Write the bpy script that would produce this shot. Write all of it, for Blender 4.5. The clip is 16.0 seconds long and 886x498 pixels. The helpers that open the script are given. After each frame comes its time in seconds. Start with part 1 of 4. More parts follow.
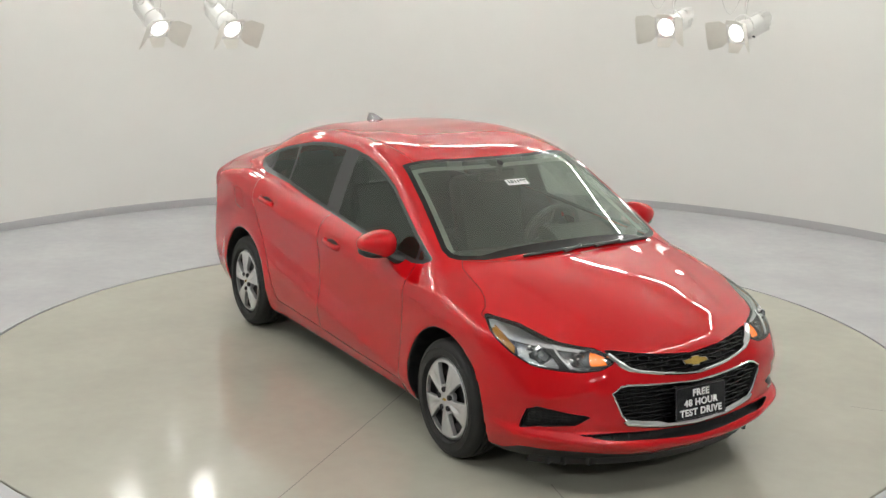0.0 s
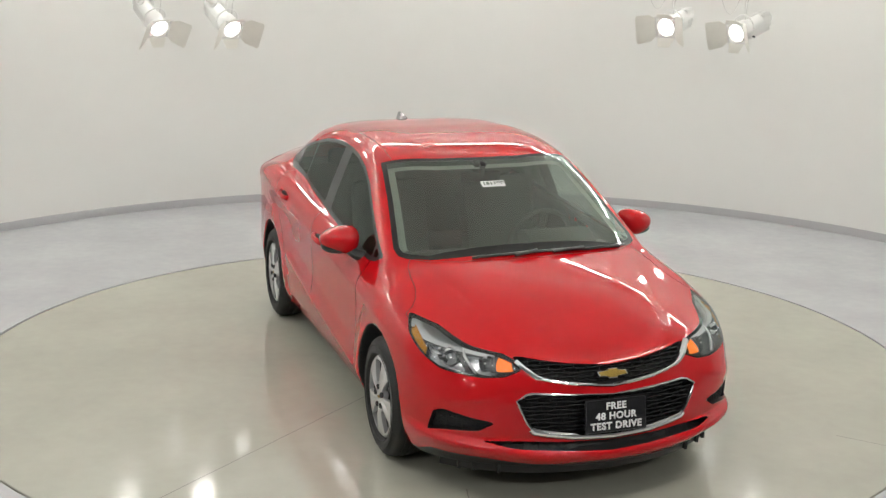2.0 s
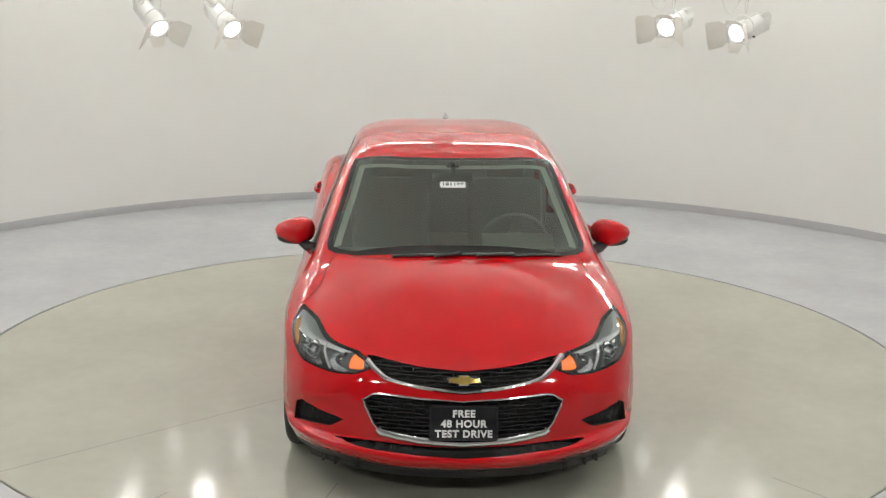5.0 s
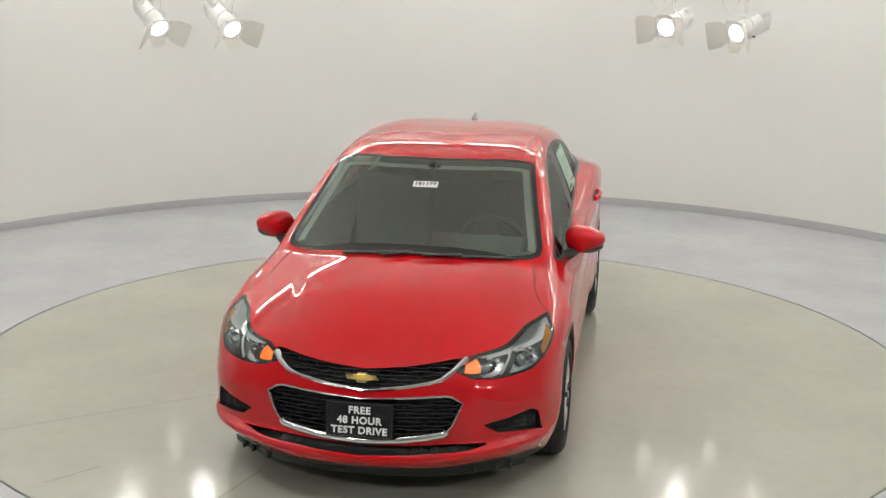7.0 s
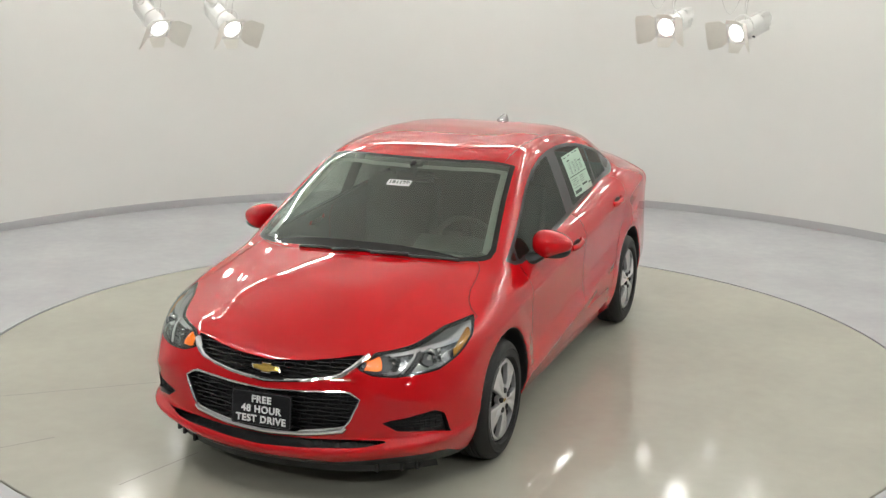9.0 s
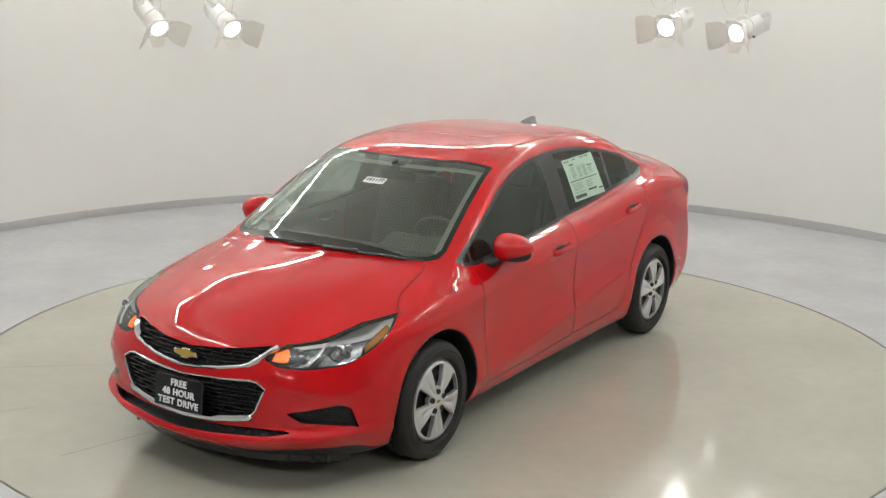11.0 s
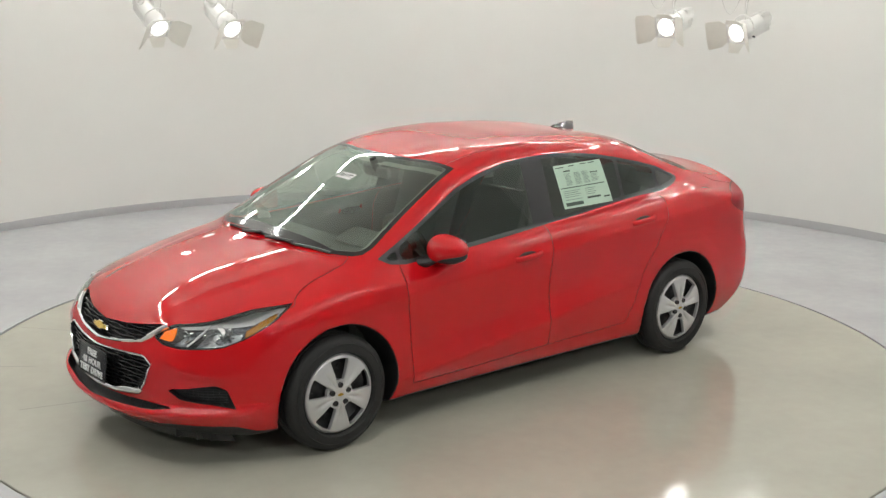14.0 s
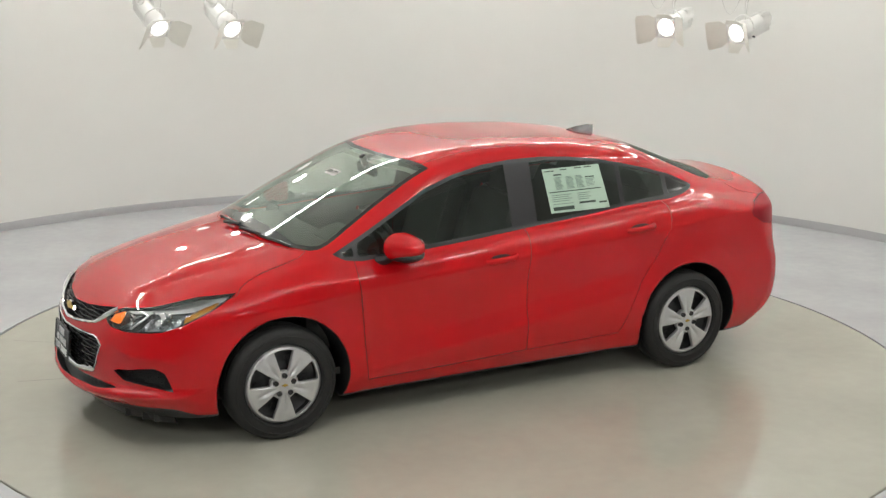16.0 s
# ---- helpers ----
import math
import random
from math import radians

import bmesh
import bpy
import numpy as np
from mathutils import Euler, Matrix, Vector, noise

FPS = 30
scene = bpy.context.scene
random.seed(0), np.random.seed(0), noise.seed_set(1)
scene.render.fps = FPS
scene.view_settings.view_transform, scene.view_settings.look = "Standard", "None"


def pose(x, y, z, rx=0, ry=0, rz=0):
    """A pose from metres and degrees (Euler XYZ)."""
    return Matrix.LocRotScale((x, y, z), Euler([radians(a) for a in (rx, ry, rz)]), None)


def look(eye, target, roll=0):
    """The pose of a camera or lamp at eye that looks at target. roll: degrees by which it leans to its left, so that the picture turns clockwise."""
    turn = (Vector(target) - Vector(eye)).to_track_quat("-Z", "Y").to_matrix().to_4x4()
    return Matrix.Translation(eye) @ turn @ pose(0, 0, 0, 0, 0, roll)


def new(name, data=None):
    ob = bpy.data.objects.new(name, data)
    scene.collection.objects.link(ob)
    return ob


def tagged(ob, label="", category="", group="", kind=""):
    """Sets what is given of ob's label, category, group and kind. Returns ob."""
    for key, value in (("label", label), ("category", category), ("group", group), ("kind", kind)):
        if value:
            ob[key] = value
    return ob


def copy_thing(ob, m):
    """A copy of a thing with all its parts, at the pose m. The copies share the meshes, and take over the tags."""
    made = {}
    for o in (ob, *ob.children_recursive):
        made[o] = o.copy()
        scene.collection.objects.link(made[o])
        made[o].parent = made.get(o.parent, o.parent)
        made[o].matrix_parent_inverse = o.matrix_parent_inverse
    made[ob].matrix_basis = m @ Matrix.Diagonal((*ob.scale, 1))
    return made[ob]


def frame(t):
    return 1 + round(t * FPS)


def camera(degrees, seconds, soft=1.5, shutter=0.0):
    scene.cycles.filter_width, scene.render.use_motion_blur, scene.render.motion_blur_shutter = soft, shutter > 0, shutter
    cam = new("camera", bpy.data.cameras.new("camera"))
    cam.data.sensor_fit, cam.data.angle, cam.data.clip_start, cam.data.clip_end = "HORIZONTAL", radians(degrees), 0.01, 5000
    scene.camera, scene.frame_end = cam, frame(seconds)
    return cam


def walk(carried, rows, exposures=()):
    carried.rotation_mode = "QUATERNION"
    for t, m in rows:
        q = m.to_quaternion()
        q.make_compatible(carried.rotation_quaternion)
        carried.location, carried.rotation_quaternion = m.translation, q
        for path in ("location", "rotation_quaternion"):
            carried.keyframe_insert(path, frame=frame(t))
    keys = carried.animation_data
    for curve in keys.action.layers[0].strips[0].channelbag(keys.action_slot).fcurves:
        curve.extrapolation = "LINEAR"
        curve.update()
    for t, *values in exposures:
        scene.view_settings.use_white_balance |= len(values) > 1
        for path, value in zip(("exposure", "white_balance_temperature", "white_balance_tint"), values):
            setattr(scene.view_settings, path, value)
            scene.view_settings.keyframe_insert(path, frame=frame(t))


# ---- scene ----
# ---- camera: stands still ----
EYE, TILT = (0.0, -7.8346, 2.5503), 13.2496
cam = camera(38.475, 16.0, soft=1.4)
AIM = (0.0, EYE[1] + math.cos(radians(TILT)), EYE[2] - math.sin(radians(TILT)))
walk(cam, [(0, look(EYE, AIM, 0.771)), (16, look(EYE, AIM, 0.771))])

# ---- light: a closed studio, lit by its own tubes and spots ----
world = bpy.data.worlds.new("world")
world.use_nodes = True
world.node_tree.nodes["Background"].inputs[0].default_value = (0.9, 0.95, 1.0, 1)
world.node_tree.nodes["Background"].inputs[1].default_value = 0.02
scene.world = world
scene.view_settings.exposure = 0.05
TUBE_GLOW, SPOT_GLOW, FRONT_GLOW = 105.0, 50.0, 300.0

WALL_C, WALL_R, WALL_H = (0.027, 0.195), 5.21, 4.6
TABLE_R = 2.972
N_TUBES, TUBE_R, TUBE_Z = 20, 4.3, 4.15


# ---- materials ----
def material(name, colour, rough=0.5, metal=0.0, coat=0.0, vary=0.0, scale=8.0, bump=0.0, bump_scale=60.0, glow=0.0, rough_vary=0.0, spec=0.5):
    m = bpy.data.materials.new(name)
    m.use_nodes = True
    nt = m.node_tree
    b = nt.nodes["Principled BSDF"]
    b.inputs["Base Color"].default_value = (*colour, 1)
    b.inputs["Roughness"].default_value = rough
    b.inputs["Metallic"].default_value = metal
    b.inputs["Coat Weight"].default_value = coat
    b.inputs["Coat Roughness"].default_value = 0.03
    b.inputs["Specular IOR Level"].default_value = spec
    if glow:
        b.inputs["Emission Color"].default_value = (*colour, 1)
        b.inputs["Emission Strength"].default_value = glow
    tc = nt.nodes.new("ShaderNodeTexCoord")
    if vary or rough_vary:
        n1 = nt.nodes.new("ShaderNodeTexNoise")
        n1.inputs["Scale"].default_value = scale
        n1.inputs["Detail"].default_value = 6
        n2 = nt.nodes.new("ShaderNodeTexNoise")
        n2.inputs["Scale"].default_value = scale * 9
        n2.inputs["Detail"].default_value = 3
        add = nt.nodes.new("ShaderNodeMath")
        add.operation = "MULTIPLY_ADD"
        add.inputs[1].default_value = 0.35
        nt.links.new(tc.outputs["Object"], n1.inputs["Vector"])
        nt.links.new(tc.outputs["Object"], n2.inputs["Vector"])
        nt.links.new(n2.outputs["Fac"], add.inputs[0])
        nt.links.new(n1.outputs["Fac"], add.inputs[2])
        if vary:
            ramp = nt.nodes.new("ShaderNodeMapRange")
            ramp.inputs["From Min"].default_value, ramp.inputs["From Max"].default_value = 0.35, 1.0
            ramp.inputs["To Min"].default_value, ramp.inputs["To Max"].default_value = 1 - vary, 1 + vary
            mix = nt.nodes.new("ShaderNodeVectorMath")
            mix.operation = "SCALE"
            mix.inputs[0].default_value = colour
            nt.links.new(add.outputs[0], ramp.inputs["Value"])
            nt.links.new(ramp.outputs[0], mix.inputs["Scale"])
            nt.links.new(mix.outputs[0], b.inputs["Base Color"])
        if rough_vary:
            rr = nt.nodes.new("ShaderNodeMapRange")
            rr.inputs["From Min"].default_value, rr.inputs["From Max"].default_value = 0.35, 1.0
            rr.inputs["To Min"].default_value = max(0.02, rough - rough_vary)
            rr.inputs["To Max"].default_value = rough + rough_vary
            nt.links.new(add.outputs[0], rr.inputs["Value"])
            nt.links.new(rr.outputs[0], b.inputs["Roughness"])
    if bump:
        n3 = nt.nodes.new("ShaderNodeTexNoise")
        n3.inputs["Scale"].default_value = bump_scale
        n3.inputs["Detail"].default_value = 4
        bp = nt.nodes.new("ShaderNodeBump")
        bp.inputs["Strength"].default_value = bump
        bp.inputs["Distance"].default_value = 0.01
        nt.links.new(tc.outputs["Object"], n3.inputs["Vector"])
        nt.links.new(n3.outputs["Fac"], bp.inputs["Height"])
        nt.links.new(bp.outputs["Normal"], b.inputs["Normal"])
    return m


def glass_material(name, tint, gloss=0.02, edge=1.0):
    """Thin pane: a mirror over a tinted see-through sheet."""
    m = bpy.data.materials.new(name)
    m.use_nodes = True
    nt = m.node_tree
    nt.nodes.clear()
    out = nt.nodes.new("ShaderNodeOutputMaterial")
    tr = nt.nodes.new("ShaderNodeBsdfTransparent")
    tr.inputs[0].default_value = (*tint, 1)
    gl = nt.nodes.new("ShaderNodeBsdfGlossy")
    gl.inputs["Roughness"].default_value = 0.02
    gl.inputs["Color"].default_value = (0.92, 1.0, 0.94, 1)
    fr = nt.nodes.new("ShaderNodeFresnel")
    fr.inputs[0].default_value = 1.5
    mul = nt.nodes.new("ShaderNodeMath")
    mul.operation = "MULTIPLY_ADD"
    mul.inputs[1].default_value = edge
    mul.inputs[2].default_value = gloss
    mix = nt.nodes.new("ShaderNodeMixShader")
    nt.links.new(fr.outputs[0], mul.inputs[0])
    nt.links.new(mul.outputs[0], mix.inputs[0])
    nt.links.new(tr.outputs[0], mix.inputs[1])
    nt.links.new(gl.outputs[0], mix.inputs[2])
    nt.links.new(mix.outputs[0], out.inputs[0])
    return m


PAINT = material("red_paint", (0.52, 0.004, 0.008), 0.6, 0.0, 1.0, vary=0.03, scale=3, spec=0.0)
BLACK = material("black_plastic", (0.012, 0.012, 0.013), 0.45, vary=0.2, scale=20, bump=0.05, bump_scale=300)
SATIN_BLACK = material("satin_black_trim", (0.026, 0.026, 0.028), 0.34, vary=0.1, spec=0.4)
GLOSS_BLACK = material("gloss_black", (0.008, 0.008, 0.009), 0.12, vary=0.1)
SEAM = material("dark_joint_and_handle_shade", (0.035, 0.004, 0.004), 0.7)
FRIT = material("black_glass_border", (0.012, 0.013, 0.013), 0.08)
GLASS = glass_material("windscreen_glass", (0.80, 0.91, 0.83), 0.095, 1.0)
DARK_GLASS = glass_material("tinted_side_glass", (0.22, 0.245, 0.23), 0.045, 0.35)
DOOR_GLASS = glass_material("clear_side_glass", (0.44, 0.49, 0.46), 0.045, 0.35)
CHROME = material("chrome", (0.82, 0.83, 0.85), 0.07, 1.0)
SILVER = material("silver_wheel_paint", (0.62, 0.62, 0.63), 0.32, 0.6, 0.4, vary=0.04)
STEEL = material("dark_steel", (0.07, 0.07, 0.073), 0.38, 0.6, vary=0.2, scale=30)
RUBBER = material("tyre_rubber", (0.012, 0.012, 0.012), 0.66, vary=0.15, scale=25, bump=0.08, bump_scale=250)
CABIN = material("cabin_cloth", (0.115, 0.12, 0.112), 0.9, vary=0.12, scale=6)
DASH = material("dashboard_vinyl", (0.12, 0.125, 0.117), 0.7, vary=0.1, scale=6)
HEADLINER = material("grey_headliner", (0.46, 0.47, 0.44), 0.9, vary=0.08, scale=40)
GOLD = material("gold_emblem", (0.75, 0.52, 0.13), 0.25, 0.85)
# emission added to brighten the amber, in place of light it would reflect
AMBER = material("amber_with_added_glow", (0.95, 0.25, 0.02), 0.2, glow=0.38)
AMBER_DIM = material("amber_side_reflector", (0.55, 0.22, 0.01), 0.15)
REFLECTOR = material("lamp_reflector", (0.75, 0.76, 0.78), 0.12, 0.95)
LAMP_DARK = material("lamp_housing", (0.06, 0.06, 0.063), 0.2, 0.3)
TAIL_RED = material("tail_lamp_red", (0.30, 0.006, 0.016), 0.3, coat=0.08, vary=0.2, scale=14, spec=0.12)
# lamp chrome with its darker reflection put into the colour; BRIGHT is the light part
WING = material("lamp_wing_dark_reflection", (0.36, 0.36, 0.37), 0.3, 0.7)
BRIGHT = material("bright_lamp_trim", (0.86, 0.86, 0.87), 0.25, 0.45)
PLATE = material("black_plate", (0.01, 0.01, 0.012), 0.25, vary=0.1)
WHITE_INK = material("white_lettering", (0.8, 0.8, 0.8), 0.5)
PAPER = material("pale_green_paper", (0.48, 0.64, 0.52), 0.7, vary=0.04, scale=10)
INK = material("grey_green_print", (0.22, 0.30, 0.25), 0.7)
DARK_INK = material("dark_green_print", (0.05, 0.08, 0.06), 0.7)
WALLPAINT = material("warm_white_wall", (0.785, 0.79, 0.76), 0.75, vary=0.025, scale=0.6, bump=0.02, bump_scale=4)
CEILPAINT = material("white_ceiling", (0.80, 0.80, 0.78), 0.9, vary=0.05)
# out-of-view walls: darker than the stage wall, to dim what the car mirrors
REAR_GREY = material("unseen_rear_grey", (0.42, 0.42, 0.41), 0.85, vary=0.06, scale=0.8, bump=0.02, bump_scale=5)
BASEBOARD = material("grey_vinyl_cove", (0.40, 0.40, 0.41), 0.4, vary=0.05, scale=3)
EPOXY = material("grey_epoxy_floor", (0.475, 0.485, 0.50), 0.2, vary=0.09, scale=1.3, rough_vary=0.08, bump=0.006, bump_scale=6)
TABLETOP = material("sealed_concrete_table", (0.445, 0.445, 0.375), 0.11, vary=0.10, scale=1.1, rough_vary=0.09, bump=0.006, bump_scale=5)
CRACK = material("hairline_joint", (0.21, 0.205, 0.175), 0.6)
RIM = material("dark_rim_gap", (0.03, 0.035, 0.03), 0.6)
CAN_WHITE = material("white_lamp_housing", (0.72, 0.72, 0.70), 0.4, vary=0.04)
BARN = material("cream_barn_door", (0.76, 0.76, 0.70), 0.5, vary=0.05)
CABLE = material("white_cable", (0.6, 0.6, 0.58), 0.6)
TUBE = material("tube_light", (1.0, 0.985, 0.95), 0.5, glow=TUBE_GLOW)
LENS = material("spot_lens", (1.0, 0.99, 0.95), 0.3, glow=SPOT_GLOW)
LENS_DIM = material("spot_lens_low", (1.0, 0.99, 0.95), 0.3, glow=3.5)
LENS_FRONT = material("spot_lens_front", (1.0, 0.99, 0.95), 0.3, glow=FRONT_GLOW)


# ---- mesh helpers ----
def mesh_object(name, bm, mat, parent=None, label="", smooth=True):
    me = bpy.data.meshes.new(name)
    bm.normal_update()
    bm.to_mesh(me)
    bm.free()
    for m in mat if isinstance(mat, (list, tuple)) else (mat,):
        me.materials.append(m)
    if smooth:
        me.shade_smooth()
        me.set_sharp_from_angle(angle=radians(38))
    ob = new(name, me)
    if parent:
        ob.parent = parent
    if label:
        tagged(ob, label)
    return ob


def part(name, bm, mat, parent, label="", smooth=True):
    return mesh_object(name, bm, mat, parent, label, smooth)


def add_box(bm, size, at=(0, 0, 0), m=None, bevel=0.0):
    geo = bmesh.ops.create_cube(bm, size=1.0, matrix=Matrix.Translation(at) @ (m or Matrix()) @ Matrix.Diagonal((*size, 1)))
    if bevel:
        vs = geo["verts"]
        es = list({e for v in vs for e in v.link_edges})
        bmesh.ops.bevel(bm, geom=es, offset=bevel, segments=2, affect="EDGES", profile=0.5)
    return bm


def add_cyl(bm, r1, r2, depth, m, seg=24, caps=True):
    bmesh.ops.create_cone(bm, cap_ends=caps, segments=seg, radius1=r1, radius2=r2, depth=depth, matrix=m)
    return bm


def add_lathe(bm, profile, seg=48, m=None, close=False):
    """Turns (radius, height) pairs round the local z axis."""
    m = m or Matrix()
    rings = []
    for r, h in profile:
        rings.append([bm.verts.new(m @ Vector((r * math.cos(a), r * math.sin(a), h))) for a in (2 * math.pi * i / seg for i in range(seg))])
    for a, b in zip(rings, rings[1:] + ([rings[0]] if close else [])):
        for i in range(seg):
            j = (i + 1) % seg
            bm.faces.new((a[i], a[j], b[j], b[i]))
    return bm


def add_tube(bm, points, radius, seg=8, flat=1.0):
    """A round bar along points; radius may be one number or one for each point."""
    pts = [Vector(p) for p in points]
    radii = list(radius) if isinstance(radius, (list, tuple)) else [radius] * len(pts)
    rings = []
    up = Vector((0, 0, 1))
    for i, p in enumerate(pts):
        d = (pts[min(i + 1, len(pts) - 1)] - pts[max(i - 1, 0)]).normalized()
        side = d.cross(up)
        if side.length < 0.05:
            side = d.cross(Vector((0, 1, 0)))
        side.normalize()
        o = side.cross(d)
        rings.append([bm.verts.new(p + radii[i] * (math.cos(a) * side + flat * math.sin(a) * o)) for a in (2 * math.pi * k / seg for k in range(seg))])
    for a, b in zip(rings, rings[1:]):
        for i in range(seg):
            j = (i + 1) % seg
            bm.faces.new((a[i], a[j], b[j], b[i]))
    bm.faces.new(rings[0][::-1])
    bm.faces.new(rings[-1])
    return bm


def add_prism(bm, outline, depth, m=None, bevel=0.0):
    """Extrudes a flat outline (x, y) by depth along local z, centred."""
    m = m or Matrix()
    lo = [bm.verts.new(m @ Vector((x, y, -depth / 2))) for x, y in outline]
    hi = [bm.verts.new(m @ Vector((x, y, depth / 2))) for x, y in outline]
    n = len(outline)
    fs = [bm.faces.new(lo[::-1]), bm.faces.new(hi)]
    for i in range(n):
        j = (i + 1) % n
        fs.append(bm.faces.new((lo[i], lo[j], hi[j], hi[i])))
    if bevel:
        bmesh.ops.bevel(bm, geom=list(fs[1].edges), offset=bevel, segments=2, affect="EDGES", profile=0.5)
    return bm


# ---- the studio ----
def room_outline(grow=0.0):
    """The wall's foot: a round end, two straight sides and a flat wall behind the camera."""
    r = WALL_R + grow
    arc = [(WALL_C[0] + r * math.cos(a), WALL_C[1] + r * math.sin(a)) for a in (radians(-12 + 204 * i / 140) for i in range(141))]
    x0, x1, back = arc[-1][0], arc[0][0], -10.2 - grow
    left = [(x0, arc[-1][1] + (back - arc[-1][1]) * i / 12) for i in range(1, 12)]
    rear = [(x0 + (x1 - x0) * i / 12, back) for i in range(13)]
    right = [(x1, back + (arc[0][1] - back) * i / 12) for i in range(1, 12)]
    return arc + left + rear + right


def band(bm, layers):
    """Closed strips of faces through rings of equal count, the last joined to the first."""
    rings = [[bm.verts.new(p) for p in ring] for ring in layers]
    n = len(rings[0])
    for p, q in zip(rings, rings[1:] + rings[:1]):
        for i in range(n):
            j = (i + 1) % n
            bm.faces.new((p[i], p[j], q[j], q[i]))
    bmesh.ops.recalc_face_normals(bm, faces=bm.faces)
    return bm


def lift(ring, z):
    return [(x, y, z) for x, y in ring]


def studio():
    inner, outer = room_outline(), room_outline(0.15)
    # wall_rear is never in view; its grey only shapes reflections and bounce
    for name, keep, mat, label in (("wall_round", range(0, 140), WALLPAINT, "curved seamless warm white studio wall"), ("wall_rear", range(140, len(inner)), REAR_GREY, "unseen walls added behind the stage, greyed for darker reflections")):
        bm = bmesh.new()
        ring = [k % len(inner) for k in (*keep, keep[-1] + 1)]
        cols = [[bm.verts.new((*p[k], z)) for p, z in ((inner, 0), (inner, WALL_H), (outer, WALL_H), (outer, 0))] for k in ring]
        for a, b in zip(cols, cols[1:]):
            for i in range(4):
                bm.faces.new((a[i], b[i], b[(i + 1) % 4], a[(i + 1) % 4]))
        bm.faces.new(cols[0])
        bm.faces.new(cols[-1][::-1])
        bmesh.ops.recalc_face_normals(bm, faces=bm.faces)
        tagged(mesh_object(name, bm, mat), label, "wall", kind="structure")
    foot = [lift(room_outline(-0.012), 0.0), lift(room_outline(-0.010), 0.064), lift(room_outline(-0.002), 0.075), lift(room_outline(-0.002), 0.0)]
    base = mesh_object("baseboard", band(bmesh.new(), foot), BASEBOARD)
    tagged(base, "grey vinyl baseboard along the curved wall", "baseboard", kind="structure")
    rim = TABLE_R + 0.016
    hole = [(x * rim / math.hypot(x, y), y * rim / math.hypot(x, y)) for x, y in outer]
    floor = mesh_object("floor", band(bmesh.new(), [lift(hole, 0.0), lift(outer, 0.0), lift(outer, -0.2), lift(hole, -0.2)]), EPOXY, smooth=False)
    tagged(floor, "glossy pale grey epoxy floor round the turntable", "floor", kind="structure")
    bm = bmesh.new()
    add_prism(bm, outer, 0.1, Matrix.Translation((0, 0, WALL_H + 0.05)))
    tagged(mesh_object("ceiling", bm, CEILPAINT, smooth=False), "flat white studio ceiling", "ceiling", kind="structure")
    bm = bmesh.new()
    add_cyl(bm, TABLE_R + 0.3, TABLE_R + 0.3, 0.05, Matrix.Translation((0, 0, -0.24)), 96)
    tagged(mesh_object("pit_floor", bm, RIM), "dark pit below the turntable rim", "pit", kind="structure")


def turntable():
    bm = bmesh.new()
    add_lathe(bm, [(0.001, 0.0), (1.0, 0.0), (2.0, 0.0), (TABLE_R - 0.004, 0.0), (TABLE_R, -0.004), (TABLE_R, -0.15), (0.001, -0.15)], 192)
    table = mesh_object("turntable", bm, TABLETOP)
    tagged(table, "round sealed concrete turntable with hairline joints", "turntable", kind="structure")
    return table


def tube_light():
    ob = new("tube_light")
    bm = bmesh.new()
    add_tube(bm, [(-0.575, 0, 0), (0.575, 0, 0)], 0.012, 10)
    part("tube", bm, TUBE, ob, "glowing white tube")
    bm = bmesh.new()
    add_box(bm, (1.2, 0.05, 0.04), (0, 0, 0.04), bevel=0.006)
    add_box(bm, (0.03, 0.04, 0.06), (-0.575, 0, 0.01))
    add_box(bm, (0.03, 0.04, 0.06), (0.575, 0, 0.01))
    part("fitting", bm, CAN_WHITE, ob)
    for x in (-.4, .4):
        bm = bmesh.new()
        add_tube(bm, [(x, 0, .05), (x, 0, WALL_H - TUBE_Z)], .005, 6)
        part("suspension_wire", bm, CAN_WHITE, ob)
    tagged(ob, "white suspended tube light with a glowing lamp", "tube light", "ring of tube lights")
    return ob


studio()
TABLE = turntable()
first = tube_light()
for k in range(N_TUBES):
    a = 360.0 * (k + 0.5) / N_TUBES
    m = pose(TUBE_R * math.cos(radians(a)), 0.3 + TUBE_R * math.sin(radians(a)), TUBE_Z, 0, 0, a + 90)
    if k == 0:
        first.matrix_basis = m
    else:
        copy_thing(first, m)


# ---- the car's body: one smooth solid, cut into panels ----
def curve(knots, soft=0.05):
    """A smooth function through the neighbourhood of (place, value) pairs."""
    k = np.array(knots, float)
    k = k[np.argsort(k[:, 0])]
    step = 0.004
    grid = np.arange(k[0, 0] - 1.0, k[-1, 0] + 1.0, step)
    v = np.interp(grid, k[:, 0], k[:, 1])
    lo, hi = grid < k[0, 0], grid > k[-1, 0]
    v[lo] = k[0, 1] + (grid[lo] - k[0, 0]) * (k[1, 1] - k[0, 1]) / (k[1, 0] - k[0, 0])
    v[hi] = k[-1, 1] + (grid[hi] - k[-1, 0]) * (k[-1, 1] - k[-2, 1]) / (k[-1, 0] - k[-2, 0])
    n = int(3 * soft / step)
    w = np.exp(-0.5 * (np.arange(-n, n + 1) * step / soft) ** 2)
    v = np.convolve(np.pad(v, n, mode="edge"), w / w.sum(), mode="valid")
    dv = np.gradient(v)
    last = len(grid) - 2

    def at(q):
        u = (q - grid[0]) / step
        i = np.clip(np.floor(u).astype(int), 0, last)
        t = np.clip(u - i, 0, 1)
        a, b, da, db = v[i], v[i + 1], dv[i], dv[i + 1]
        return a + t * (da + t * (3 * (b - a) - 2 * da - db + t * (2 * (a - b) + da + db)))
    return at


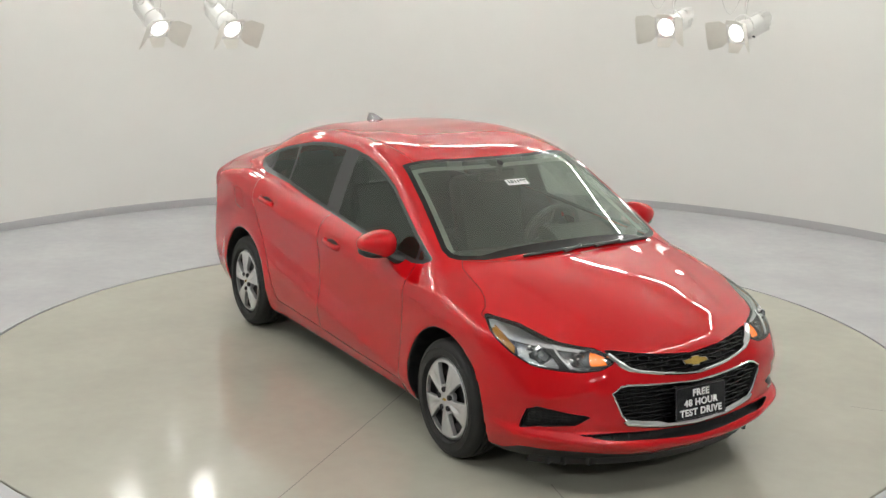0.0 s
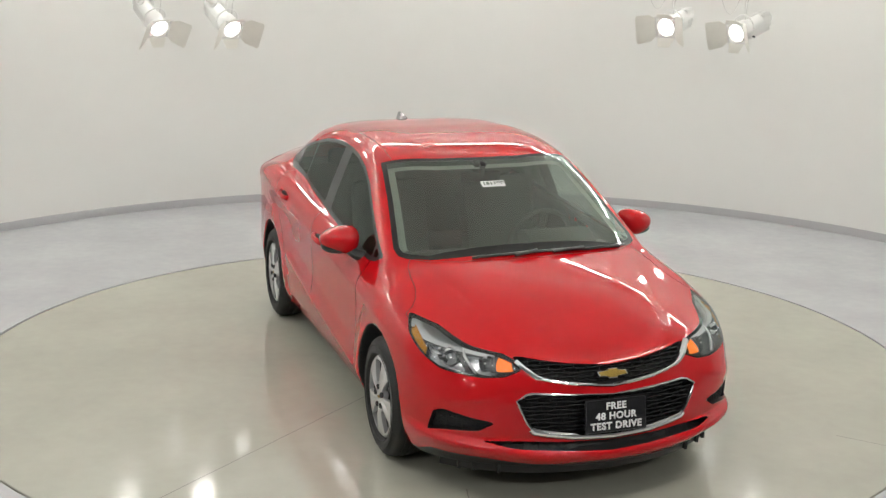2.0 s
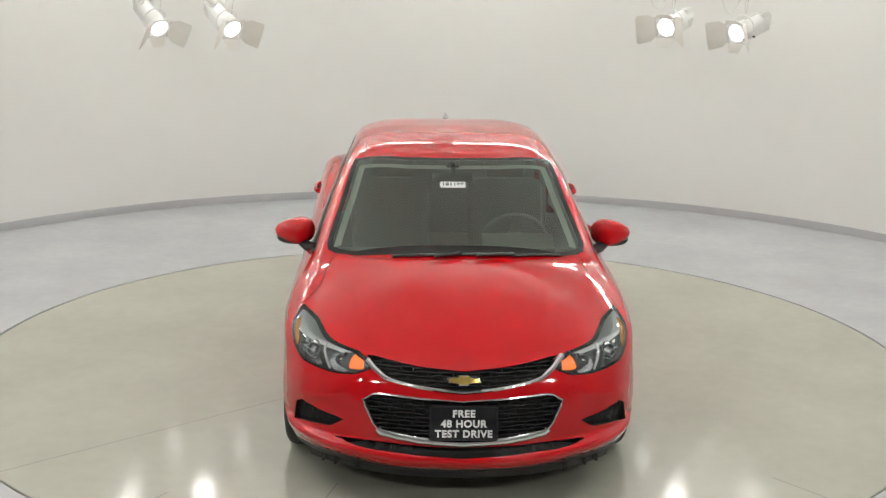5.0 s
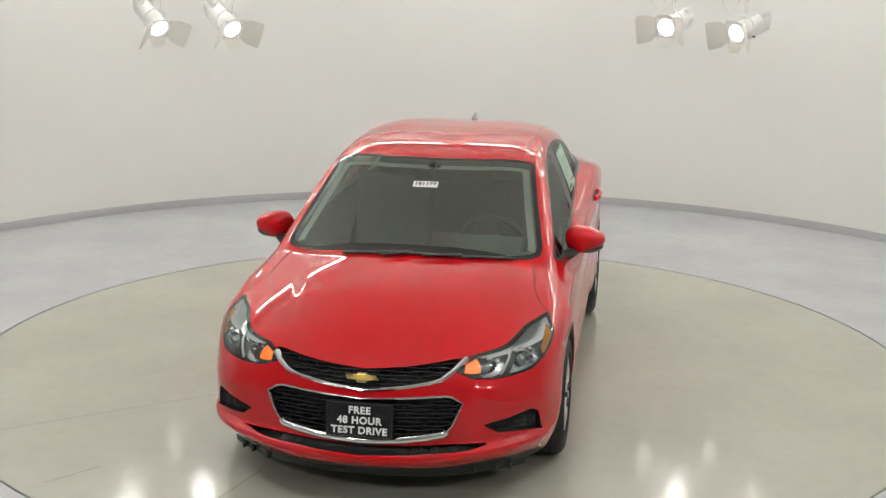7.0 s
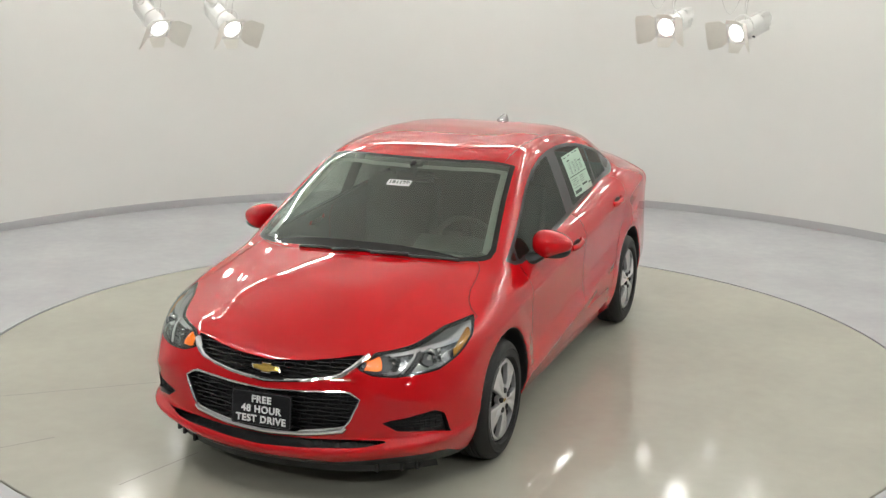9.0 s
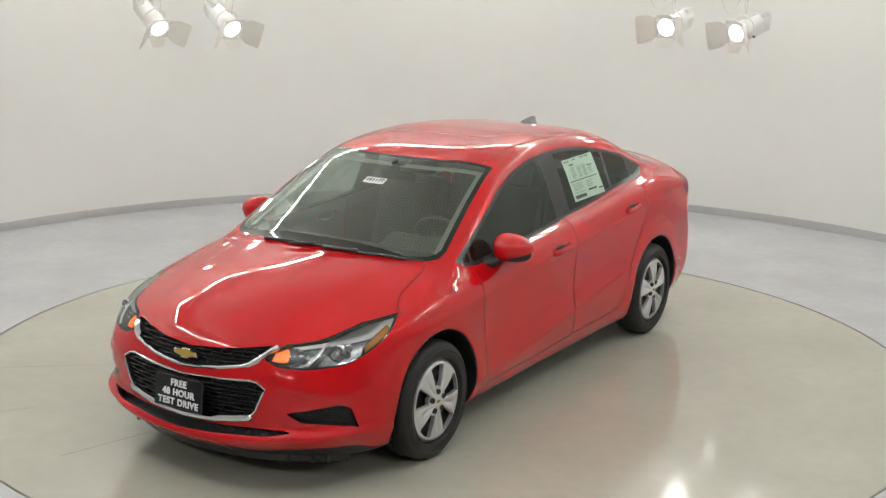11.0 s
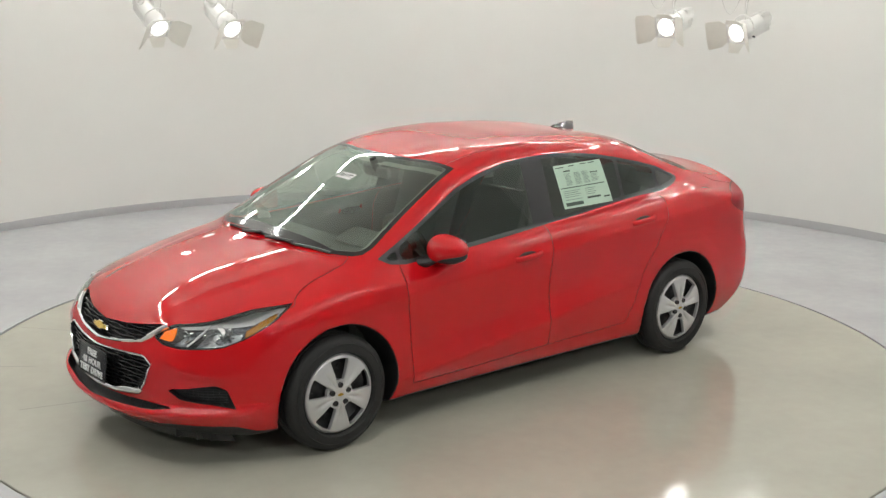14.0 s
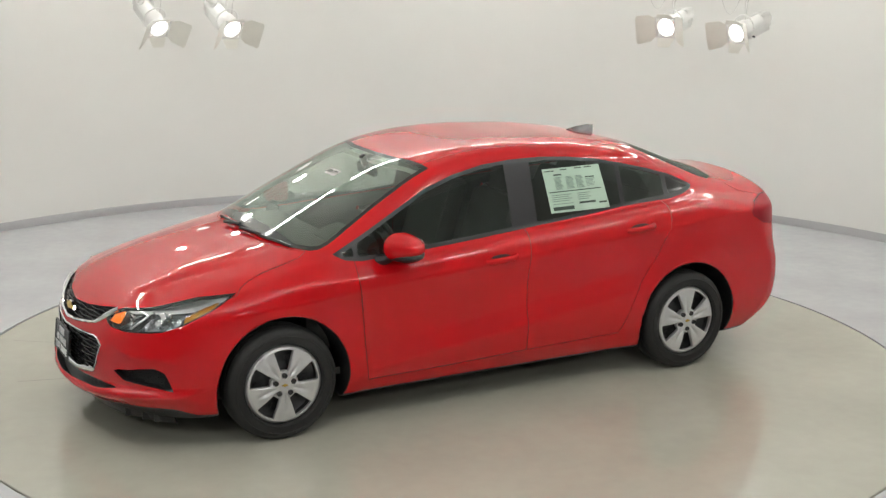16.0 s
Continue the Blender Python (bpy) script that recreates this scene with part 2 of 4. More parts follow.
def smax(a, b, k):
    h = np.maximum(k - np.abs(a - b), 0) / k
    return np.maximum(a, b) + h * h * k / 4


def smin(a, b, k):
    return -smax(-a, -b, k)


HALF_WIDTH = curve([(2.3, .80), (2.0, .845), (1.7, .872), (1.35, .888), (.9, .882), (0, .882), (-.7, .884), (-1.35, .892), (-1.8, .872), (-2.1, .835), (-2.4, .78)], .12)
FILLET = curve([(1.4, .02), (-.9, .02), (-1.4, .11), (-2.4, .12)], .1)
DOME_EDGE = curve([(1.0, .60), (1.25, .54), (2.15, .36), (2.4, .33)], .05)
DOME_FADE = curve([(.9, 0), (1.22, 0), (1.55, 1), (2.0, 1), (2.15, 0), (2.4, 0)], .06)
DOME = curve([(-.3, 0), (-.035, 0), (.02, .007), (.1, .008), (.4, .008)], .008)
ROOF_POWER = curve([(1.3, 2.4), (.62, 2.7), (.35, 4.6), (.1, 5.6), (-.3, 5.8), (-1.0, 5.2), (-1.4, 3.6), (-1.9, 2.6)], .10)
SWEEP = curve([(-.4, 0), (-.2, 0), (-.07, .006), (-.015, .013), (.0, .013), (.04, .004), (.12, -.005), (.28, 0), (.4, 0)], .012)
MID_FADE = curve([(-1.4, 0), (-1.02, 0), (-.85, 1), (.85, 1), (1.02, 0), (1.4, 0)], .05)
RIDGE = curve([(-.3, 0), (-.13, 0), (-.05, .003), (-.004, .010), (.004, .010), (.03, .002), (.08, 0), (.3, 0)], .006)
RIDGE_FADE = curve([(.4, 0), (.74, 0), (.96, 1), (1.36, 1), (1.52, .4), (1.7, 0), (2.0, 0)], .04)
LOW_SIDE = curve([(.12, -.09), (.2, -.045), (.28, -.014), (.40, 0), (.55, -.010), (.7, -.014), (.9, -.014)], .035)
HIGH_SIDE = curve([(.6, 0), (.75, .004), (.84, .010), (.90, -.012), (.97, -.06), (1.07, -.14), (1.3, -.35)], .013)
TOP_MID = curve([(2.4, .60), (2.2, .705), (2.0, .80), (1.7, .895), (1.4, .957), (1.2, .994), (1.0, 1.022), (.5, .99), (0, .98), (-1.0, 1.02), (-1.6, 1.11), (-1.9, 1.135), (-2.15, 1.125), (-2.28, 1.12), (-2.4, 1.11)], .06)
TOP_EDGE = curve([(2.3, .55), (2.2, .60), (1.9, .72), (1.568, .815), (1.3, .882), (1.1, .920), (1.0, .935), (.5, .95), (0, .975), (-.5, 1.0), (-1.0, 1.045), (-1.5, 1.075), (-1.8, 1.035), (-2.1, .975), (-2.4, .91)], .07)
GLASS_BASE = curve([(1.3, .74), (1.0, .755), (.5, .762), (0, .763), (-.4, .759), (-.8, .757), (-1.2, .735), (-1.5, .705), (-1.9, .62), (-2.2, .5)], .12)
ROOF_MID = curve([(1.35, .93), (1.22, 1.00), (1.0, 1.105), (.7, 1.245), (.42, 1.370), (.2, 1.425), (0, 1.453), (-.3, 1.466), (-.7, 1.452), (-1.0, 1.424), (-1.2, 1.388), (-1.5, 1.28), (-1.8, 1.17), (-1.95, 1.11), (-2.2, 1.0)], .06)
ROOF_CROWN = curve([(1.3, .075), (1.08, .065), (.6, .052), (.33, .042), (-.1, .050), (-.5, .056), (-1.2, .068), (-1.9, .07)], .1)
ROOF_ROUND = curve([(1.3, .06), (.7, .055), (.35, .036), (-1.0, .036), (-1.4, .055), (-1.9, .06)], .08)
NOSE = curve([(.12, 2.12), (.2, 2.23), (.235, 2.285), (.262, 2.312), (.288, 2.304), (.318, 2.250), (.348, 2.262), (.4, 2.263), (.52, 2.265), (.6, 2.245), (.66, 2.215), (.72, 2.16), (.8, 2.05), (.9, 1.9)], .014)
CHEEK = curve([(-.3, 0), (-.12, 0), (-.03, .004), (0, .016), (.03, .012), (.10, 0), (.3, 0)], .012)
CHEEK_FADE = curve([(.2, 0), (.46, 0), (.58, 1), (.78, 1), (.86, .3), (1.0, 0)], .03)
NOSE_PLAN = curve([(-.2, .012), (0, 0), (.2, .012), (.47, .07), (.65, .16), (.75, .25), (.82, .36), (.88, .52), (.95, .8)], .04)
LIP_RISE = curve([(-.2, 0), (0, 0), (.32, .004), (.42, .016), (.52, .030), (.75, .050), (1.0, .06)], .02)
TAIL = curve([(.15, .30), (.22, .18), (.28, .08), (.36, .02), (.48, 0), (.6, .005), (.75, .05), (.9, .07), (1.0, .08), (1.09, .085), (1.2, .2)], .03)
TAIL_PLAN = curve([(-.3, .02), (0, 0), (.3, .02), (.6, .06), (.75, .13), (.85, .26), (.95, .55)], .05)
AXLE, WHEEL_Z, ARCH_R = 1.35, 0.311, 0.369
ARCH_AT = (1.332, -1.370)
FLARE = curve([(0, .010), (.41, .010), (.425, .009), (.50, .001), (.56, 0), (1.0, 0)], .008)


def body_parts(x, y, z):
    """Lower body and cab, each below zero inside."""
    ay = np.sqrt(y * y + 1e-6)
    side = ay - HALF_WIDTH(x) - LOW_SIDE(z) - HIGH_SIDE(z + 0.075 * x) - MID_FADE(x) * SWEEP(z - 0.43 + 0.135 * x) - RIDGE_FADE(x) * RIDGE(z - 0.832)
    near = np.minimum(np.hypot(x - ARCH_AT[0], z - WHEEL_Z), np.hypot(x - ARCH_AT[1], z - WHEEL_Z))
    side = side - FLARE(np.minimum(near, 0.99))
    edge, mid = TOP_EDGE(x), TOP_MID(x)
    top = z - (edge + (mid - edge) * (1 - (ay / 0.78) ** 2.4)) - DOME_FADE(x) * DOME(DOME_EDGE(x) - ay)
    low = smax(side * 0.96, top, 0.05)
    zl = z - LIP_RISE(ay) * np.clip((0.42 - z) / 0.12, 0, 1)
    low = smax(low, x - NOSE(zl) + NOSE_PLAN(ay) - CHEEK_FADE(ay) * CHEEK(z - 0.585 + 0.30 * (ay - 0.46)), 0.035)
    low = smax(low, -2.345 + TAIL(z) + TAIL_PLAN(ay) - x, 0.05)
    low = smax(low, 0.17 - z, 0.03)
    zz = z - 1.0
    green = ay - (GLASS_BASE(x) - 0.37 * zz - 0.15 * zz * np.abs(zz))
    roof = z - (ROOF_MID(x) - ROOF_CROWN(x) * (ay / 0.577) ** ROOF_POWER(x))
    cab = smax(green * 0.93, roof * 0.9, ROOF_ROUND(x))
    cab = smax(cab, 0.86 - z, 0.02)
    return low, cab


def body_field(x, y, z):
    """Below zero inside the whole body."""
    low, cab = body_parts(x, y, z)
    ay = np.sqrt(y * y + 1e-6)
    f = smin(low, cab, FILLET(x))
    for ax in ARCH_AT:
        arch = np.maximum(np.hypot(x - ax, z - WHEEL_Z) - ARCH_R, 0.56 - ay)
        f = smax(f, -arch, 0.008)
    return f


def field_mesh(field, lo, hi, cell):
    """Vertices and triangles of the surface where the field is zero (even in y)."""
    nx, ny, nz = (int(math.ceil((b - a) / cell)) + 1 for a, b in zip(lo, hi))
    X, Y, Z = (lo[i] + cell * np.arange(n) for i, n in enumerate((nx, ny, nz)))
    f = np.empty((nx, ny, nz))
    for i in range(nx):
        f[i] = field(np.full((ny, nz), X[i]), Y[:, None] + np.zeros((ny, nz)), Z[None, :] + np.zeros((ny, nz)))
    s = f < 0
    total = np.zeros((nx - 1, ny - 1, nz - 1, 3))
    count = np.zeros((nx - 1, ny - 1, nz - 1))
    quads = []
    idx = -np.ones((nx - 1, ny - 1, nz - 1), int)
    cut = []
    for ax in range(3):
        a = [slice(None)] * 3
        b = [slice(None)] * 3
        a[ax], b[ax] = slice(0, -1), slice(1, None)
        hit = np.argwhere(s[tuple(a)] != s[tuple(b)])
        fa = f[tuple(a)][tuple(hit.T)]
        fb = f[tuple(b)][tuple(hit.T)]
        p = np.stack([X[hit[:, 0]], Y[hit[:, 1]], Z[hit[:, 2]]], 1)
        p[:, ax] += cell * fa / (fa - fb)
        u, v = (ax + 1) % 3, (ax + 2) % 3
        ok = (hit[:, u] > 0) & (hit[:, v] > 0) & (hit[:, u] < f.shape[u] - 1) & (hit[:, v] < f.shape[v] - 1)
        hit, p, fa = hit[ok], p[ok], fa[ok]
        for du, dv in ((0, 0), (1, 0), (1, 1), (0, 1)):
            c = hit.copy()
            c[:, u] -= du
            c[:, v] -= dv
            np.add.at(total, tuple(c.T), p)
            np.add.at(count, tuple(c.T), 1)
        cut.append((hit, u, v, fa < 0))
    act = np.argwhere(count > 0)
    idx[tuple(act.T)] = np.arange(len(act))
    V = total[tuple(act.T)] / count[tuple(act.T)][:, None]
    for hit, u, v, inside in cut:
        q = []
        for du, dv in ((0, 0), (1, 0), (1, 1), (0, 1)):
            c = hit.copy()
            c[:, u] -= du
            c[:, v] -= dv
            q.append(idx[tuple(c.T)])
        q = np.stack(q, 1)
        q[~inside] = q[~inside][:, ::-1]
        quads.append(q)
    Q = np.concatenate(quads)
    T = np.concatenate([Q[:, [0, 1, 2]], Q[:, [0, 2, 3]]])
    return V, T


def slope(field, V, e=0.004):
    g = np.empty_like(V)
    for i in range(3):
        d = np.zeros(3)
        d[i] = e
        g[:, i] = (field(*(V + d).T) - field(*(V - d).T)) / (2 * e)
    return g


def settle_on(field, V, rounds=4):
    for _ in range(rounds):
        g = slope(field, V)
        n2 = np.maximum((g * g).sum(1), 0.05)
        step = (field(*V.T) / n2)[:, None] * g
        ln = np.linalg.norm(step, axis=1)[:, None]
        V = V - step * np.minimum(1, 0.012 / np.maximum(ln, 1e-9))
    return V


def split(V, T, g):
    """Cuts triangles along g = 0. Returns all vertices, the triangles with g < 0 and the rest."""
    gv = g(V)
    gv = np.where(np.abs(gv) < 1e-6, 1e-6, gv)
    neg = gv < 0
    n = neg[T].sum(1)
    inside, outside = [T[n == 3]], [T[n == 0]]
    edges = {}
    extra = []

    def cross(i, j):
        key = (i, j) if i < j else (j, i)
        if key not in edges:
            t = gv[key[0]] / (gv[key[0]] - gv[key[1]])
            edges[key] = len(V) + len(extra)
            extra.append(V[key[0]] + t * (V[key[1]] - V[key[0]]))
        return edges[key]

    ins, outs = [], []
    for tri in T[(n == 1) | (n == 2)].tolist():
        one = [neg[i] for i in tri]
        lone = one.index(True) if sum(one) == 1 else one.index(False)
        a, b, c = tri[lone], tri[(lone + 1) % 3], tri[(lone + 2) % 3]
        p, q = cross(a, b), cross(c, a)
        near, far = [(a, p, q)], [(p, b, c), (p, c, q)]
        (ins if neg[a] else outs).extend(near)
        (outs if neg[a] else ins).extend(far)
    if extra:
        V = np.concatenate([V, np.array(extra)])
    to = lambda base, more: np.concatenate(base + ([np.array(more, int)] if more else []))
    return V, to(inside, ins), to(outside, outs)


def shell(name, V, T, mat, parent, label="", field=None, offset=0.0, normals=None):
    """One mesh from a subset of triangles, shaded by the solid's own slope."""
    used, inv = np.unique(T, return_inverse=True)
    v, t = V[used], inv.reshape(-1, 3)
    nrm = normals[used] if normals is not None else None
    if offset:
        v = v + nrm * offset
    me = bpy.data.meshes.new(name)
    me.from_pydata(v.tolist(), [], t.tolist())
    me.materials.append(mat)
    me.shade_smooth()
    if nrm is not None:
        me.normals_split_custom_set_from_vertices(nrm.tolist())
    ob = new(name, me)
    ob.parent = parent
    if label:
        tagged(ob, label)
    return ob


def polygon(points):
    """Signed distance to a closed outline of (u, v) pairs: below zero inside."""
    P = np.array(points, float)
    Q = np.roll(P, -1, 0)

    def g(u, v):
        best = np.full(len(u), 1e9)
        inside = np.zeros(len(u), bool)
        for (ax, ay), (bx, by) in zip(P, Q):
            ex, ey = bx - ax, by - ay
            t = np.clip(((u - ax) * ex + (v - ay) * ey) / (ex * ex + ey * ey + 1e-12), 0, 1)
            best = np.minimum(best, np.hypot(u - ax - t * ex, v - ay - t * ey))
            with np.errstate(divide="ignore", invalid="ignore"):
                inside ^= ((ay > v) != (by > v)) & (u < (bx - ax) * (v - ay) / (by - ay + 1e-15) + ax)
        return np.where(inside, -best, best)
    return g


def smooth_loop(points, per=8):
    """A closed Catmull-Rom loop."""
    P = np.array(points, float)
    n = len(P)
    out = []
    for i in range(n):
        a, b, c, d = P[i - 1], P[i], P[(i + 1) % n], P[(i + 2) % n]
        for k in range(per):
            t = k / per
            out.append(0.5 * (2 * b + (c - a) * t + (2 * a - 5 * b + 4 * c - d) * t * t + (3 * b - a - 3 * c + d) * t ** 3))
    return out


def sided(g, lo):
    """Keeps a side-view or top-view outline to the parts farther than lo from the middle."""
    return lambda V: np.maximum(g(V), (lo - np.abs(V[:, 1])))


def outline_xz(points):
    p = polygon(points)
    return lambda V: p(V[:, 0], V[:, 2])


def outline_xy(points):
    full = list(points) + [(a, -b) for a, b in reversed(points) if b > 1e-6]
    p = polygon(full)
    return lambda V: p(V[:, 0], V[:, 1])


def outline_yz(points):
    full = list(points) + [(-a, b) for a, b in reversed(points) if a > 1e-6]
    p = polygon(full)
    return lambda V: np.maximum(p(V[:, 1], V[:, 2]), 1.5 - V[:, 0])


DLO = [(1.01, .957), (.948, .925), (.854, .914), (.649, .925), (.107, .965), (-.225, .992), (-.492, 1.012), (-.918, 1.052), (-1.282, 1.073), (-1.40, 1.090), (-1.485, 1.112), (-1.505, 1.132), (-1.47, 1.152), (-1.338, 1.208), (-1.16, 1.257), (-.983, 1.297), (-.783, 1.337), (-.592, 1.360), (-.398, 1.371), (-.19, 1.369), (.008, 1.353), (.209, 1.313), (.406, 1.250), (.599, 1.157), (.823, 1.046)]
HEADLAMP = [(1.556, .817), (1.74, .795), (1.83, .776), (1.96, .747), (2.06, .727), (2.112, .702), (2.150, .662), (2.142, .638), (2.10, .630), (2.0, .641), (1.95, .648), (1.836, .690), (1.69, .757)]
FOG = [(2.156, .426), (2.06, .455), (2.0, .466), (1.952, .442), (1.912, .340), (1.935, .346), (2.0, .362), (2.118, .380)]
GRILLE_TOP = [(0, .674), (.2, .688), (.33, .704), (.405, .716), (.446, .718), (.440, .700), (.405, .664), (.355, .637), (.21, .611), (0, .590)]
GRILLE_LOW = [(0, .547), (.2, .558), (.385, .568), (.415, .563), (.462, .535), (.415, .428), (.38, .384), (.2, .352), (0, .340)]
SLOT = [(0, .324), (.2, .329), (.30, .331), (.44, .338), (.50, .338), (.56, .337), (.62, .338), (.56, .328), (.50, .316), (.42, .307), (.31, .299), (.2, .294), (0, .286)]
HOOD = [(1.295, 0), (1.25, .40), (1.18, .55), (1.11, .64), (1.166, .668), (1.272, .686), (1.39, .698), (1.47, .722), (1.53, .758), (1.56, .80), (1.86, .80), (2.05, .62), (2.16, .47), (2.20, .36), (2.26, .20), (2.28, 0)]
FRONT_DOOR = [(.895, .99), (.898, .816), (.88, .628), (.863, .40), (.848, .262), (.35, .268), (-.177, .285), (-.168, .49), (-.166, .70), (-.205, 1.06), (.5, 1.02)]
REAR_DOOR = [(-.205, 1.07), (-.166, .70), (-.168, .49), (-.177, .285), (-.84, .300), (-.90, .42), (-.98, .60), (-1.10, .76), (-1.19, .93), (-1.207, 1.05), (-1.2, 1.12), (-.6, 1.10)]
WINDSCREEN = [(.402, 0), (.395, .26), (.33, .575), (.66, .630), (1.0, .698), (1.06, .690), (1.10, .655), (1.172, .535), (1.238, .39), (1.278, .2), (1.288, 0)]
BACKLIGHT = [(-1.20, 0), (-1.19, .3), (-1.17, .50), (-1.25, .535), (-1.70, .585), (-1.77, .53), (-1.83, .3), (-1.845, 0)]
BOOT = [(-1.90, 0), (-1.89, .35), (-1.84, .60), (-1.90, .655), (-2.05, .665), (-2.5, .665), (-2.5, 0)]
TAIL_LAMP = [(-1.848, .968), (-1.93, 1.008), (-2.09, 1.026), (-2.5, 1.032), (-2.5, .85), (-2.05, .864), (-1.968, .881), (-1.868, .938)]
FUEL_DOOR = smooth_loop([(-1.36, .82), (-1.50, .83), (-1.52, .90), (-1.50, .955), (-1.37, .945), (-1.345, .89)], 5)
ROOF_PANEL = [(.55, 0), (.50, .505), (.2, .512), (-.3, .522), (-.8, .512), (-1.32, .478), (-1.36, 0)]
JOINT = 0.0019

CAR = new("car")
tagged(CAR, "glossy red four-door saloon car parked on the turntable", "car")

V, T = field_mesh(body_field, (-2.47, -0.96, 0.13), (2.37, 0.96, 1.47), 0.0165)
V = settle_on(body_field, V)
PANELS = {}
REST = T


def carve(name, g, joint=False, width=JOINT):
    """Takes the part of the shell inside g out of the rest, with a dark joint round it."""
    global V, REST
    if joint:
        V, band_and_in, REST = split(V, REST, lambda P: g(P) - width)
        V, inside, joint_t = split(V, band_and_in, lambda P: g(P) + width)
        PANELS.setdefault("panel_joint", []).append(joint_t)
    else:
        V, inside, REST = split(V, REST, g)
    PANELS.setdefault(name, []).append(inside)


def above(g, z):
    return lambda P: np.maximum(g(P), z - P[:, 2])


carve("wheel_well", lambda P: np.maximum(np.minimum(np.hypot(P[:, 0] - ARCH_AT[0], P[:, 2] - WHEEL_Z), np.hypot(P[:, 0] - ARCH_AT[1], P[:, 2] - WHEEL_Z)) - ARCH_R - 0.005, 0.5 - np.abs(P[:, 1])))
carve("underbody", lambda P: P[:, 2] - 0.192 - 0.022 * np.clip((P[:, 0] - 1.7) / .25, 0, 1) - 0.030 * np.clip((P[:, 0] - 1.8) / .1, 0, 1) * np.clip((np.abs(P[:, 1]) - .36) / .25, 0, 1))


def on_cab(P):
    low, cab = body_parts(*P.T)
    return cab - low + 0.004


screen = above(outline_xy(WINDSCREEN), .90)
carve("windscreen_all", lambda P: np.maximum(screen(P), on_cab(P)))
carve("rear_window", above(outline_xy(BACKLIGHT), 1.05))
carve("side_windows", sided(outline_xz(DLO), .45))
carve("headlamp", sided(outline_xz(HEADLAMP), .36))
carve("tail_lamp", sided(outline_xz(TAIL_LAMP), .52), True)
carve("upper_opening", outline_yz(GRILLE_TOP))
carve("lower_opening", outline_yz(GRILLE_LOW))
carve("slot_opening", outline_yz(SLOT))
carve("fog_pocket", sided(outline_xz(FOG), .5))
hood_plan = outline_xy(HOOD)


def hood_region(P):
    """The bonnet ends in the middle of the grille and of the headlamps, which are cut out before it."""
    ay = np.abs(P[:, 1])
    floor_z = np.where(ay < .445, .633 + .14 * ay, .665 + .245 * np.clip(2.13 - P[:, 0], 0, .6))
    return np.maximum(hood_plan(P), floor_z - P[:, 2])


carve("hood", hood_region, True)
carve("roof_panel", above(outline_xy(ROOF_PANEL), 1.2), True, .0012)
carve("front_door", sided(outline_xz(FRONT_DOOR), .5), True)
carve("rear_door", sided(outline_xz(REAR_DOOR), .5), True, .0011)
carve("boot_lid", above(outline_xy(BOOT), .62), True)
carve("fuel_door", lambda P: np.maximum(outline_xz(FUEL_DOOR)(P), P[:, 1] + .5), True)
carve("front_bumper", lambda P: np.maximum(1.655 + 0.10 * (P[:, 2] - .5) - P[:, 0], P[:, 2] - .80))
carve("rear_bumper", lambda P: np.maximum(P[:, 0] + 1.73 + 0.5 * (P[:, 2] - .62), P[:, 2] - .64))
carve("front_fender", lambda P: np.maximum(.87 - P[:, 0], P[:, 2] - 1.0))
# the windscreen's black border, and the panes inside the side openings
ws = outline_xy(WINDSCREEN)
V, SCREEN_T, FRIT_T = split(V, np.concatenate(PANELS.pop("windscreen_all")), lambda P: np.maximum(ws(P) + 0.028, P[:, 0] + 0.10 * P[:, 1] ** 2 - 1.165))
V, SCREEN_IN, SCREEN_EDGE = split(V, SCREEN_T, lambda P: np.maximum(ws(P) + 0.068, P[:, 0] - 1.02))
SCREEN_T = np.concatenate([SCREEN_IN, SCREEN_EDGE])
SCREEN_EDGE = SCREEN_EDGE[V[SCREEN_EDGE].mean(1)[:, 0] < 1.02]
# the headlamp's chambers, strips and bezel
LAMP_PARTS = {
    "turn_signal": [(2.096, .728), (2.060, .724), (2.112, .660), (2.140, .664)],
    "side_marker": [(1.650, .790), (1.762, .757), (1.838, .722), (1.852, .684), (1.833, .688), (1.735, .726)],
    "bright_strip": [(1.55, .822), (1.64, .803), (1.70, .784), (1.787, .763), (1.89, .748), (1.962, .739), (2.05, .723), (2.05, .714), (1.962, .728), (1.89, .736), (1.787, .748), (1.70, .765), (1.63, .786)],
    "wing_panel": [(1.55, .83), (1.74, .81), (1.83, .79), (1.96, .76), (2.03, .745), (2.06, .73), (2.05, .716), (1.962, .730), (1.89, .738), (1.787, .750), (1.70, .767), (1.63, .79)],
    "inner_chamber": [(2.036, .712), (1.985, .724), (2.014, .703), (2.083, .645), (2.112, .642), (2.124, .652), (2.098, .658)],
    "outer_chamber": [(1.945, .727), (1.80, .745), (1.850, .715), (1.872, .682), (1.94, .659), (2.052, .646), (1.985, .704)],
}
lamp_edge = outline_xz(HEADLAMP)
LAMP_T, rest_t = {}, np.concatenate(PANELS["headlamp"])
V, rest_t, LAMP_T["black_edge"] = split(V, rest_t, lambda P: lamp_edge(P) + 0.006)
for key, points in LAMP_PARTS.items():
    V, LAMP_T[key], rest_t = split(V, rest_t, outline_xz(points))
LAMP_T["bezel"] = rest_t
PANELS["headlamp"] = list(LAMP_T.values())
dlo = outline_xz(DLO)
side_t = np.concatenate(PANELS.pop("side_windows"))
PANES = []
